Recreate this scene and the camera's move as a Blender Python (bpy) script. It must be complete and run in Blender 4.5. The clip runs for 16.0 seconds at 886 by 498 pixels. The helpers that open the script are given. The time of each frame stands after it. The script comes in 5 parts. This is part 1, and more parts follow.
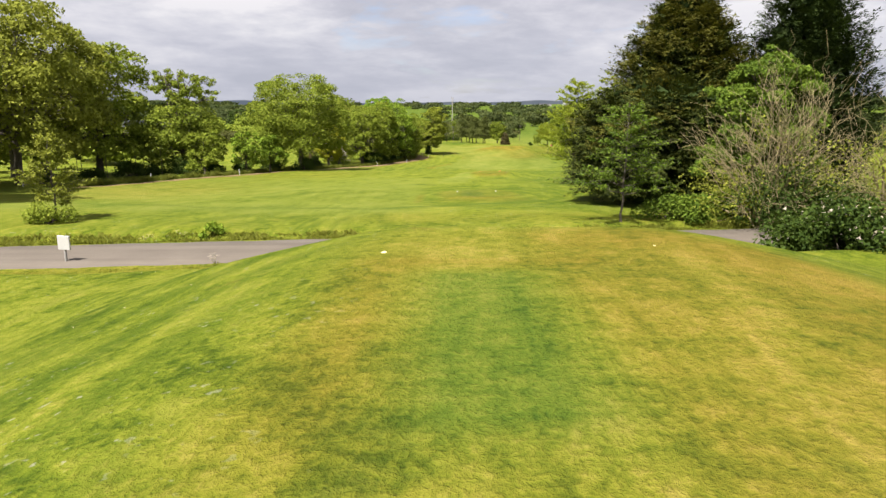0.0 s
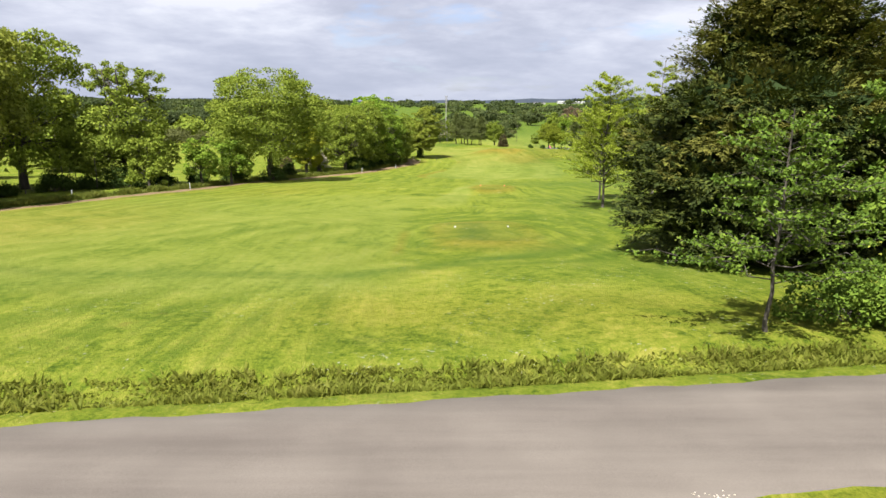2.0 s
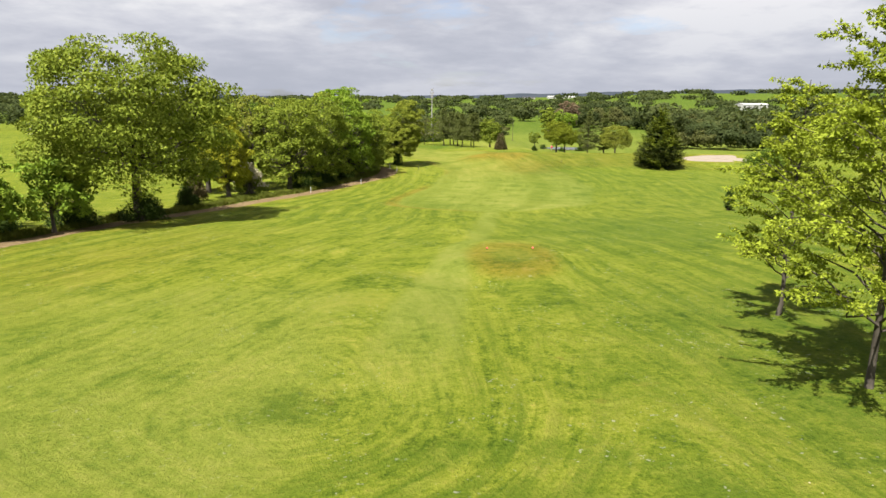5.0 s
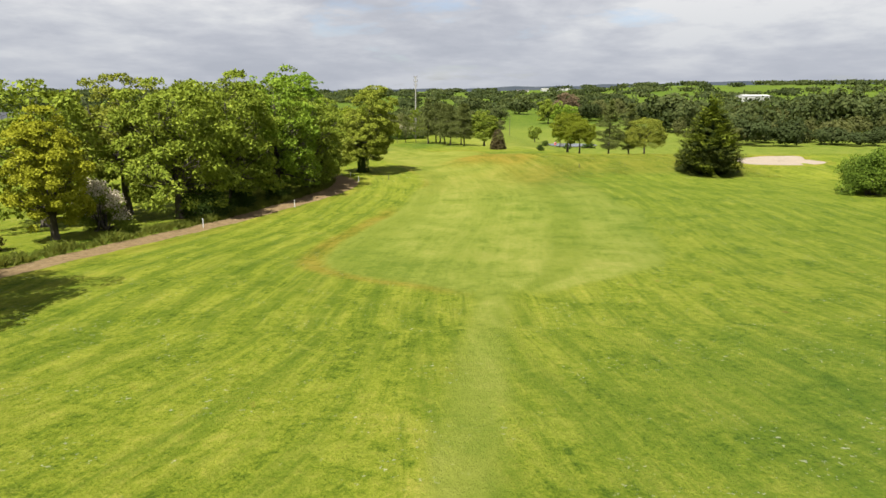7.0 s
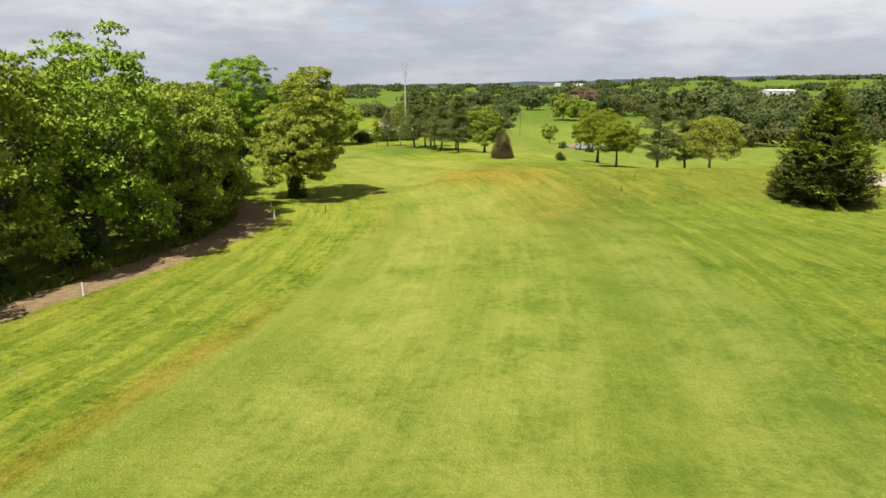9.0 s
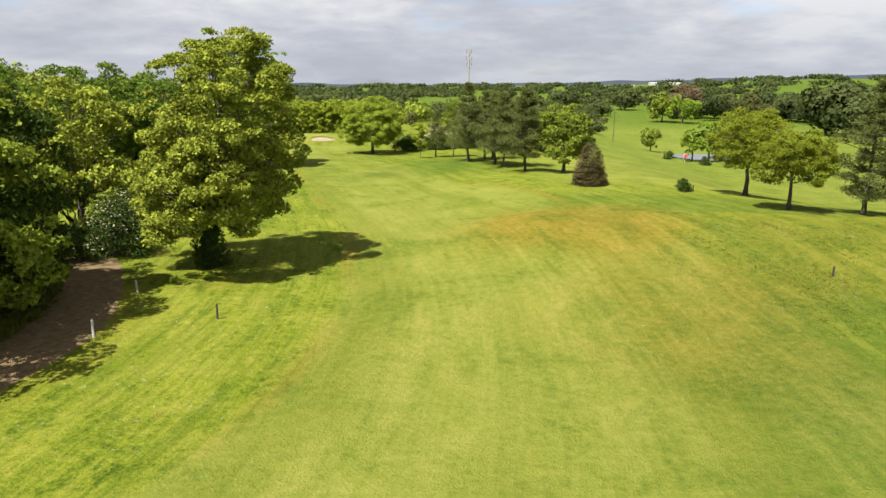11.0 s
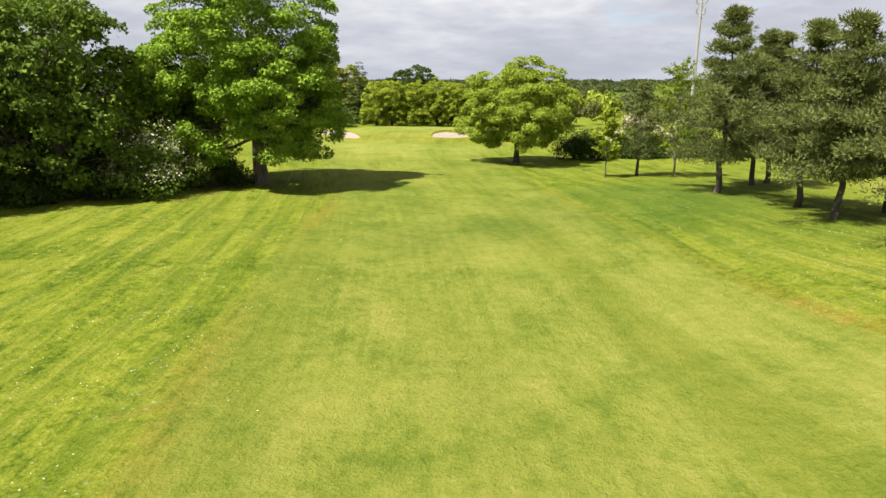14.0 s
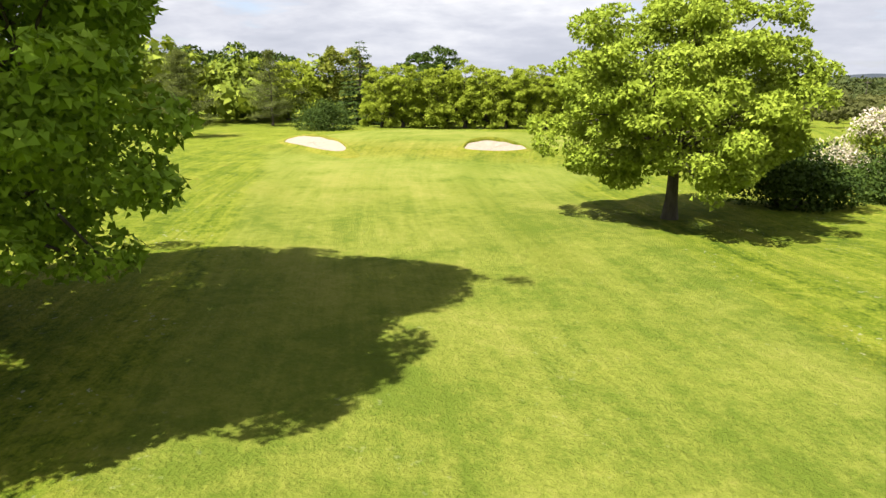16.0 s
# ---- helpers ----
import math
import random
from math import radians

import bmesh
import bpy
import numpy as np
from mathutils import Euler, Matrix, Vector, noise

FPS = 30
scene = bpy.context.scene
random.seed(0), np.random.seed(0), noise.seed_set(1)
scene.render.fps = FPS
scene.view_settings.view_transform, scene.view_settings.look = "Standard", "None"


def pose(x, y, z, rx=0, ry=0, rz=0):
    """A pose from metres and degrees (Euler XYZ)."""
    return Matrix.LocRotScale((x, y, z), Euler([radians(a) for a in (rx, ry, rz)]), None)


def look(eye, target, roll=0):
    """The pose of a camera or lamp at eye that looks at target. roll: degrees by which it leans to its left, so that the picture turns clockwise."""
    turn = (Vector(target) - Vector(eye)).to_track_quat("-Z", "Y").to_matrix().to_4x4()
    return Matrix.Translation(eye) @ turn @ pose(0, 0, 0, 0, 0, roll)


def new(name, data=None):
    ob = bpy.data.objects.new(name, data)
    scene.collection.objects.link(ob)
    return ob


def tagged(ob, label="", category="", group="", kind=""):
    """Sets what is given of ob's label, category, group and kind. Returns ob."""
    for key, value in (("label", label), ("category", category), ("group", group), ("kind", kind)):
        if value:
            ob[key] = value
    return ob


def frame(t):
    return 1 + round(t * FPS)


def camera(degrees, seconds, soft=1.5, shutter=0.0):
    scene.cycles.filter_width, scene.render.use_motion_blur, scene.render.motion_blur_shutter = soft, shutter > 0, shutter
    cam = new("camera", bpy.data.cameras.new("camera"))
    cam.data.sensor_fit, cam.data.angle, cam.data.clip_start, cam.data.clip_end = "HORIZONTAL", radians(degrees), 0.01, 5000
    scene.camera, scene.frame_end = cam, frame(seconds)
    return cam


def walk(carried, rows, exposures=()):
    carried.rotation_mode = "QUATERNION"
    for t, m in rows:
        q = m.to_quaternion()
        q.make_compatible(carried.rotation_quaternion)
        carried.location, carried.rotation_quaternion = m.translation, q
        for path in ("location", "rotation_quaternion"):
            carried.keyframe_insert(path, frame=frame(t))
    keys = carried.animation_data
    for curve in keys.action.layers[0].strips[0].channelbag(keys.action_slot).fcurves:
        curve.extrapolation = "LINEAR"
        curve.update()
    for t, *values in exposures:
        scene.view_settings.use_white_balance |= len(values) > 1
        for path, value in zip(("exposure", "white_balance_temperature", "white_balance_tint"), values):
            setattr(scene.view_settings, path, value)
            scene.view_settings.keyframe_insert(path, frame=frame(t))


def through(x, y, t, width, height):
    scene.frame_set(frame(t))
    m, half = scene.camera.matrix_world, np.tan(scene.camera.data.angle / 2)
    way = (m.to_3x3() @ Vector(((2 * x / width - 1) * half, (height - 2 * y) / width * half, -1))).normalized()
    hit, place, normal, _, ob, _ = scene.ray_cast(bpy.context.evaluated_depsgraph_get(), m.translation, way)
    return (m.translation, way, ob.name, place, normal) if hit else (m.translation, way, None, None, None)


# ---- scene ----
cam = camera(69.7, 16.0, soft=1.5)
METRES, EYE, TILT, LEAN, TURN = 240.0, 9.13, -1.8, 0.0, 0.0
ROWS = [
    (0.0, 0.0, 0.0, 0.0, 0.13, -10.91, -0.66),
    (0.5, -0.0, 0.0136, 0.0011, -0.0, -10.97, -0.68),
    (1.0, -0.0002, 0.0299, 0.002, -0.15, -11.0, -0.7),
    (1.5, -0.0002, 0.0479, 0.0028, -0.3, -11.06, -0.68),
    (2.0, 0.0002, 0.0674, 0.0033, -0.45, -11.07, -0.73),
    (2.5, 0.0011, 0.0886, 0.0038, -0.6, -11.09, -0.76),
    (3.0, 0.0019, 0.109, 0.0042, -0.83, -11.05, -0.69),
    (3.5, 0.0032, 0.1338, 0.0048, -1.04, -11.16, -0.6),
    (4.0, 0.0042, 0.1604, 0.0056, -1.17, -11.26, -0.62),
    (6.5, 0.0134, 0.3275, 0.0053, -1.96, -11.84, -0.16),
    (7.0, 0.0187, 0.3634, 0.0051, -2.09, -11.99, -0.18),
    (7.5, 0.0253, 0.4015, 0.0048, -2.21, -12.14, -0.17),
    (8.0, 0.0318, 0.4379, 0.0048, -2.28, -12.25, -0.17),
    (10.5, 0.0527, 0.6171, 0.0061, 4.31, -12.49, -0.42),
    (11.0, 0.0567, 0.6506, 0.0056, 6.66, -12.48, -0.5),
    (11.5, 0.0596, 0.6841, 0.0046, 9.36, -12.48, -0.56),
    (12.0, 0.0601, 0.7178, 0.0034, 12.29, -12.49, -0.62),
    (12.5, 0.0576, 0.7536, 0.0018, 15.85, -12.58, -0.77),
    (13.0, 0.0508, 0.7872, -0.0002, 19.12, -12.66, -0.97),
    (13.5, 0.0391, 0.8188, -0.0021, 21.51, -12.85, -1.01),
    (14.0, 0.0247, 0.851, -0.0038, 22.59, -12.91, -0.99),
    (14.5, 0.0104, 0.8818, -0.0051, 23.19, -12.95, -0.91),
    (15.0, -0.0045, 0.9126, -0.0058, 23.52, -13.06, -0.96),
    (15.5, -0.0201, 0.9453, -0.0064, 23.89, -13.07, -0.96),
    (16.0, -0.0356, 0.9764, -0.0068, 24.11, -13.05, -1.03),
]
EXPOSURES = [(0.0, 1.49, 6500, 15), (1.0, 1.51, 6450, 14), (1.6, 1.61, 6250, 14), (2.6, 1.56, 5850, 16), (4.0, 1.53, 6250, 15), (6.5, 1.38, 6500, 10), (8.0, 1.38, 6500, 10), (10.5, 1.44, 6500, 11), (13.5, 1.53, 6500, 11), (14.5, 1.61, 6500, 12), (16.0, 1.81, 6500, 12)]
walk(cam, [(t, pose(0, 0, EYE, TILT, LEAN, TURN) @ pose(METRES * x, METRES * y, METRES * z, 90 + pitch, roll, yaw)) for t, x, y, z, yaw, pitch, roll in ROWS], EXPOSURES)

# ---- light ----
SUN_UP, SUN_FROM = 60.5, (-0.58, -0.815)      # height in degrees; the way to the sun in the plan

sun = new("sun", bpy.data.lights.new("sun", "SUN"))
sun.data.energy, sun.data.angle, sun.data.color = 5.0, radians(0.6), (1.0, 0.95, 0.86)
to_sun = Vector((*[c * math.cos(radians(SUN_UP)) for c in Vector(SUN_FROM).normalized()], math.sin(radians(SUN_UP))))
sun.matrix_world = look(to_sun * 100, (0, 0, 0))

world = bpy.data.worlds.new("sky")
scene.world = world
world.use_nodes = True


class Nodes:
    """A short hand for building node trees."""

    def __init__(self, tree):
        self.tree = tree

    def add(self, kind, inputs=None):
        node = self.tree.nodes.new(kind)
        for key, value in (inputs or {}).items():
            self.put(node, key, value)
        return node

    def put(self, node, key, value):
        if isinstance(value, bpy.types.NodeSocket):
            self.tree.links.new(value, node.inputs[key])
        else:
            node.inputs[key].default_value = value

    def math(self, op, a, b=0.0):
        node = self.add("ShaderNodeMath", {0: a, 1: b})
        node.operation = op
        return node.outputs[0]

    def noise(self, vector, scale, detail=3.0, rough=0.55, distort=0.0):
        return self.add("ShaderNodeTexNoise", {"Vector": vector, "Scale": scale, "Detail": detail, "Roughness": rough, "Distortion": distort}).outputs["Fac"]

    def ramp(self, fac, *stops):
        node = self.add("ShaderNodeValToRGB", {"Fac": fac})
        while len(node.color_ramp.elements) < len(stops):
            node.color_ramp.elements.new(0.5)
        for e, (at, colour) in zip(node.color_ramp.elements, stops):
            e.position = at
            e.color = (*colour, 1) if isinstance(colour, tuple) else (colour, colour, colour, 1)
        return node.outputs["Color"]

    def mix(self, fac, a, b, mode="MIX"):
        node = self.add("ShaderNodeMix")
        node.data_type, node.blend_type = "RGBA", mode
        for key, value in ((0, fac), (6, a), (7, b)):
            self.put(node, key, (*value, 1) if isinstance(value, tuple) and len(value) == 3 else value)
        return node.outputs[2]


w = Nodes(world.node_tree)
for node in list(world.node_tree.nodes):
    world.node_tree.nodes.remove(node)
sky = w.add("ShaderNodeTexSky")
sky.sky_type, sky.sun_disc = "NISHITA", False
sky.sun_elevation, sky.sun_rotation = radians(SUN_UP), math.atan2(SUN_FROM[0], SUN_FROM[1])
sky.air_density, sky.dust_density, sky.ozone_density = 1.0, 1.5, 1.0
blue = w.mix(1.0, sky.outputs[0], (0.19, 0.19, 0.21), "MULTIPLY")
ways = w.add("ShaderNodeTexCoord").outputs["Generated"]
apart = w.add("ShaderNodeSeparateXYZ", {0: ways})
rise = w.math("ADD", w.math("MAXIMUM", apart.outputs[2], 0.0), 0.20)
over = w.add("ShaderNodeCombineXYZ", {0: w.math("DIVIDE", apart.outputs[0], rise), 1: w.math("DIVIDE", apart.outputs[1], rise), 2: 0.4}).outputs[0]
billow = w.noise(over, 0.9, 8.0, 0.55, 0.2)
wisps = w.noise(over, 3.4, 6.0, 0.6, 0.2)
cover = w.ramp(w.math("ADD", w.math("MULTIPLY", billow, 0.75), w.math("MULTIPLY", wisps, 0.25)), (0.34, 0.0), (0.45, 1.0))
shade = w.ramp(w.math("ADD", w.math("MULTIPLY", w.noise(over, 1.05, 7.0, 0.52, 0.15), 0.72), w.math("MULTIPLY", wisps, 0.28)),
               (0.38, (0.56, 0.58, 0.645)), (0.46, (0.67, 0.685, 0.745)), (0.53, (0.83, 0.84, 0.88)), (0.60, (1.03, 1.03, 1.03)))
low = w.ramp(apart.outputs[2], (0.0, 0.7), (0.14, 0.0))
clouds = w.mix(low, shade, (0.55, 0.60, 0.70))
air = w.mix(w.math("MULTIPLY", cover, 0.96), blue, clouds)
lit = w.add("ShaderNodeBackground", {"Color": air, "Strength": 0.31})
w.tree.links.new(lit.outputs[0], w.add("ShaderNodeOutputWorld").inputs[0])


# ---- materials ----


def material(name):
    m = bpy.data.materials.new(name)
    m.use_nodes = True
    m.node_tree.nodes.clear()
    return m, Nodes(m.node_tree)


def finish(n, shader):
    n.tree.links.new(shader, n.add("ShaderNodeOutputMaterial").inputs[0])


def surface(n, colour, rough=0.7, bump_from=None, strength=0.3, distance=0.02, metal=0.0, gloss=0.5):
    inputs = {"Base Color": (*colour, 1) if isinstance(colour, tuple) else colour, "Roughness": rough, "Metallic": metal, "Specular IOR Level": gloss}
    if bump_from is not None:
        inputs["Normal"] = n.add("ShaderNodeBump", {"Height": bump_from, "Strength": strength, "Distance": distance}).outputs[0]
    return n.add("ShaderNodeBsdfPrincipled", inputs).outputs[0]


def place(n):
    return n.add("ShaderNodeNewGeometry").outputs["Position"]


def spread(n, vector, x, y, z=1.0):
    node = n.add("ShaderNodeMapping", {"Vector": vector, "Scale": (x, y, z)})
    return node.outputs[0]


def leaves_material(name, dark, mid, light, through=0.35, rough=0.75, patches=0.55):
    """Foliage: each leaf its own tint, each bough its own, some light coming through."""
    m, n = material(name)
    one = n.add("ShaderNodeNewGeometry").outputs["Random Per Island"]
    patch = n.noise(place(n), patches, 3.0)
    mixed = n.math("ADD", n.math("MULTIPLY", one, 0.34), n.math("MULTIPLY", patch, 0.62))
    colour = n.ramp(mixed, (0.12, dark), (0.48, mid), (0.9, light))
    tree = n.add("ShaderNodeObjectInfo").outputs["Random"]
    colour = n.mix(n.math("MULTIPLY", tree, 0.22), colour, (mid[0] * 1.2, mid[1] * 1.12, mid[2] * 0.9))
    front = surface(n, colour, rough, gloss=0.1)
    back = n.add("ShaderNodeBsdfTranslucent", {"Color": n.mix(0.5, colour, (light[0] * 1.2, light[1] * 1.25, light[2] * 0.7))}).outputs[0]
    finish(n, n.add("ShaderNodeMixShader", {0: through, 1: front, 2: back}).outputs[0])
    return m


def bark_material(name, dark, light, scale=6.0):
    m, n = material(name)
    p = spread(n, place(n), 1, 1, 0.25)
    grain = n.noise(p, scale, 5.0, 0.65)
    patch = n.noise(place(n), 0.9, 3.0)
    colour = n.ramp(n.math("ADD", n.math("MULTIPLY", grain, 0.7), n.math("MULTIPLY", patch, 0.3)), (0.35, dark), (0.65, light))
    finish(n, surface(n, colour, 0.9, grain, 0.8, 0.05, gloss=0.2))
    return m


def plain_material(name, a, b, scale=8.0, rough=0.7, metal=0.0, strength=0.25):
    m, n = material(name)
    grain = n.noise(place(n), scale, 4.0, 0.6)
    finish(n, surface(n, n.ramp(grain, (0.3, a), (0.7, b)), rough, grain, strength, 0.01, metal))
    return m


OAK = leaves_material("oak_leaves", (0.026, 0.044, 0.0047), (0.124, 0.167, 0.016), (0.295, 0.327, 0.044), 0.17)
LUSH = leaves_material("lush_leaves", (0.026, 0.055, 0.0054), (0.121, 0.189, 0.016), (0.270, 0.349, 0.038), 0.17)
OLIVE = leaves_material("olive_leaves", (0.033, 0.043, 0.0046), (0.138, 0.160, 0.019), (0.292, 0.302, 0.048), 0.18)
GREAT_OAK = leaves_material("great_oak_leaves", (0.025, 0.058, 0.005), (0.134, 0.223, 0.017), (0.310, 0.426, 0.045), 0.12)
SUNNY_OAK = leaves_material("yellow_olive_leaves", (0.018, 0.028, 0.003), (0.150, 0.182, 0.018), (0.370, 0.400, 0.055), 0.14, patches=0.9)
FRESH = leaves_material("fresh_leaves", (0.055, 0.087, 0.0074), (0.177, 0.235, 0.021), (0.318, 0.372, 0.050), 0.26)
HORNBEAM = leaves_material("hornbeam_leaves", (0.011, 0.027, 0.0031), (0.068, 0.113, 0.011), (0.182, 0.245, 0.028), 0.14)
WILLOW = leaves_material("willow_leaves", (0.075, 0.098, 0.0083), (0.154, 0.184, 0.015), (0.232, 0.262, 0.030), 0.48)
YOUNG = leaves_material("young_leaves", (0.095, 0.132, 0.0099), (0.202, 0.252, 0.021), (0.305, 0.351, 0.042), 0.30)
GOLD = leaves_material("yellow_green_leaves", (0.064, 0.094, 0.0060), (0.128, 0.176, 0.012), (0.210, 0.255, 0.024), 0.4)
LIME = leaves_material("lime_leaves", (0.075, 0.090, 0.005), (0.200, 0.215, 0.013), (0.330, 0.325, 0.030), 0.22)
DEEP = leaves_material("deep_leaves", (0.0075, 0.018, 0.0037), (0.030, 0.054, 0.0075), (0.083, 0.118, 0.017), 0.18)
FIR = leaves_material("cypress_sprays", (0.004, 0.007, 0.002), (0.026, 0.037, 0.006), (0.150, 0.168, 0.022), 0.05, patches=1.5)
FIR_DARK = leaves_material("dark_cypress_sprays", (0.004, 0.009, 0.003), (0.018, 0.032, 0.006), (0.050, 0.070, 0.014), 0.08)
FIR_YELLOW = leaves_material("yellow_fir_sprays", (0.040, 0.060, 0.005), (0.100, 0.130, 0.011), (0.190, 0.215, 0.024), 0.15)
FIR_GOLD = leaves_material("bronze_cypress_sprays", (0.022, 0.026, 0.004), (0.075, 0.078, 0.012), (0.165, 0.150, 0.026), 0.1)
PINE = leaves_material("pine_needles", (0.034, 0.044, 0.013), (0.096, 0.116, 0.033), (0.187, 0.208, 0.064), 0.25)
RUSSET = leaves_material("russet_sprays", (0.033, 0.029, 0.012), (0.074, 0.059, 0.025), (0.121, 0.095, 0.042), 0.15)
BLOSSOM = leaves_material("white_blossom", (0.210, 0.209, 0.123), (0.421, 0.369, 0.307), (0.561, 0.492, 0.455), 0.3)
TALL_GRASS = leaves_material("tall_grass", (0.044, 0.064, 0.0081), (0.091, 0.115, 0.016), (0.162, 0.158, 0.037), 0.45)
# far foliage: haze is mixed into the colours, bluer and flatter than near leaves
FAR_LEAF = leaves_material("distant_leaves", (0.029, 0.046, 0.016), (0.056, 0.074, 0.022), (0.096, 0.108, 0.035), 0.35, 0.75, 0.07)
FAR_DARK = leaves_material("dark_distant_leaves", (0.020, 0.030, 0.010), (0.038, 0.054, 0.017), (0.068, 0.082, 0.028), 0.35, 0.75, 0.07)
FAR_OLIVE = leaves_material("olive_distant_leaves", (0.049, 0.056, 0.017), (0.074, 0.082, 0.024), (0.108, 0.111, 0.035), 0.35, 0.75, 0.07)
VERGE = leaves_material("verge_grass_blades", (0.085, 0.112, 0.013), (0.145, 0.169, 0.023), (0.230, 0.222, 0.050), 0.5)
BARK = bark_material("grey_brown_bark", (0.034, 0.029, 0.022), (0.101, 0.088, 0.068))
GREY_BARK = bark_material("grey_bark", (0.058, 0.050, 0.040), (0.162, 0.142, 0.112))
PALE_BARK = bark_material("pale_bark", (0.108, 0.095, 0.075), (0.270, 0.243, 0.195))
TWIG = bark_material("bare_twigs", (0.12, 0.098, 0.046), (0.27, 0.228, 0.120), 12)
SAND = plain_material("bunker_sand", (0.160, 0.132, 0.098), (0.215, 0.180, 0.138), 3.0, 0.95)
WHITE_PAINT = plain_material("white_paint", (0.34, 0.34, 0.32), (0.42, 0.42, 0.40), 20, 0.5)
DARK_PAINT = plain_material("dark_paint", (0.022, 0.026, 0.022), (0.045, 0.045, 0.038), 20, 0.5)
YELLOW_PAINT = plain_material("pale_yellow_paint", (0.518, 0.446, 0.180), (0.590, 0.533, 0.259), 20, 0.45)
CONCRETE = plain_material("pale_concrete", (0.203, 0.199, 0.185), (0.283, 0.276, 0.257), 5, 0.9)
SLATE = plain_material("slate_roof", (0.020, 0.023, 0.028), (0.037, 0.040, 0.048), 3, 0.9)
PALE_WALL = plain_material("pale_wall", (0.292, 0.276, 0.243), (0.360, 0.350, 0.320), 2, 0.9)
RED_PAINT = plain_material("red_paint", (0.62, 0.05, 0.06), (0.75, 0.10, 0.10), 10, 0.5)
CERAMIC = plain_material("grey_ceramic", (0.075, 0.068, 0.060), (0.120, 0.105, 0.090), 10, 0.3)


def turf_material():
    """Mown grass. The zones: fairway, dry turf, lush turf (attribute zone) and track wear (attribute wear)."""
    m, n = material("turf")
    p = place(n)
    zone = n.add("ShaderNodeAttribute")
    zone.attribute_name = "zone"
    parts = n.add("ShaderNodeSeparateColor", {0: zone.outputs["Color"]})
    wear = n.add("ShaderNodeAttribute")
    wear.attribute_name = "wear"
    worn = n.add("ShaderNodeSeparateColor", {0: wear.outputs["Color"]})
    broad = n.noise(p, 0.045, 4.0, 0.55)
    patch = n.noise(p, 0.28, 5.0, 0.6, 0.4)
    lane = n.add("ShaderNodeAttribute")
    lane.attribute_name = "lane"
    runs = n.add("ShaderNodeCombineXYZ", {0: lane.outputs["Fac"], 1: n.add("ShaderNodeSeparateXYZ", {0: p}).outputs[1], 2: 0.0}).outputs[0]
    swath = n.noise(spread(n, runs, 1.25, 0.25), 0.75, 5.0, 0.66, 0.6)
    tuft = n.noise(p, 2.4, 6.0, 0.72)
    fine = n.noise(p, 12.0, 4.0, 0.75)
    blades = n.noise(spread(n, p, 1.4, 1.1), 8.0, 4.0, 0.75, 0.4)
    lines_ = n.noise(spread(n, runs, 1.7, 0.06), 1.0, 4.0, 0.7, 0.4)
    rows_ = n.noise(spread(n, runs, 3.2, 0.16), 1.0, 4.0, 0.7, 0.8)
    swath = n.math("ADD", n.math("MULTIPLY", swath, 0.45), n.math("ADD", n.math("MULTIPLY", lines_, 0.3), n.math("MULTIPLY", rows_, 0.25)))
    mixed = n.math("ADD", n.math("ADD", n.math("MULTIPLY", swath, 0.36), n.math("MULTIPLY", patch, 0.18)), n.math("ADD", n.math("MULTIPLY", tuft, 0.25), n.math("MULTIPLY", blades, 0.21)))
    rough_turf = n.ramp(mixed, (0.43, (0.034, 0.058, 0.0050)), (0.478, (0.087, 0.115, 0.0096)), (0.52, (0.132, 0.150, 0.0160)), (0.573, (0.200, 0.190, 0.035)))
    smooth_mix = n.math("ADD", n.math("ADD", n.math("MULTIPLY", swath, 0.24), n.math("ADD", n.math("MULTIPLY", broad, 0.16), n.math("MULTIPLY", patch, 0.26))), n.math("ADD", n.math("MULTIPLY", tuft, 0.20), n.math("MULTIPLY", fine, 0.14)))
    fair_turf = n.ramp(smooth_mix, (0.435, (0.070, 0.100, 0.0118)), (0.5, (0.119, 0.142, 0.0222)), (0.573, (0.166, 0.173, 0.0390)))
    band = n.ramp(n.math("ADD", worn.outputs[2], n.math("MULTIPLY", n.math("SUBTRACT", patch, 0.5), 1.5)), (0.30, 0.0), (0.70, 0.68))
    fair_turf = n.mix(band, fair_turf, n.ramp(smooth_mix, (0.40, (0.052, 0.083, 0.0080)), (0.60, (0.112, 0.135, 0.017))))
    stripe = n.ramp(n.math("ADD", worn.outputs[2], n.math("ADD", n.math("MULTIPLY", n.math("SUBTRACT", patch, 0.5), 1.1), n.math("ADD", n.math("MULTIPLY", n.math("SUBTRACT", tuft, 0.5), 1.2), n.math("MULTIPLY", n.math("SUBTRACT", lines_, 0.5), 3.0)))), (0.30, 0.0), (0.95, 0.85))
    rough_turf = n.mix(stripe, rough_turf, n.ramp(mixed, (0.40, (0.021, 0.045, 0.0040)), (0.50, (0.054, 0.085, 0.0074)), (0.60, (0.099, 0.119, 0.013))))
    colour = n.mix(parts.outputs[0], rough_turf, fair_turf)
    streak = n.math("MULTIPLY", n.ramp(rows_, (0.30, 0.6), (0.45, 0.0)), n.ramp(patch, (0.40, 0.25), (0.58, 1.0)))
    thatch = n.math("MULTIPLY", n.ramp(n.noise(p, 0.9, 6.0, 0.72, 0.8), (0.54, 0.0), (0.68, 0.5)), n.math("SUBTRACT", 1.0, n.math("MULTIPLY", parts.outputs[0], 0.62)))
    colour = n.mix(n.math("MULTIPLY", streak, n.math("SUBTRACT", 1.0, n.math("MULTIPLY", parts.outputs[0], 0.72))), colour, n.mix(0.5, colour, (0.018, 0.046, 0.0036), "MIX"))
    colour = n.mix(thatch, colour, (0.174, 0.183, 0.027))
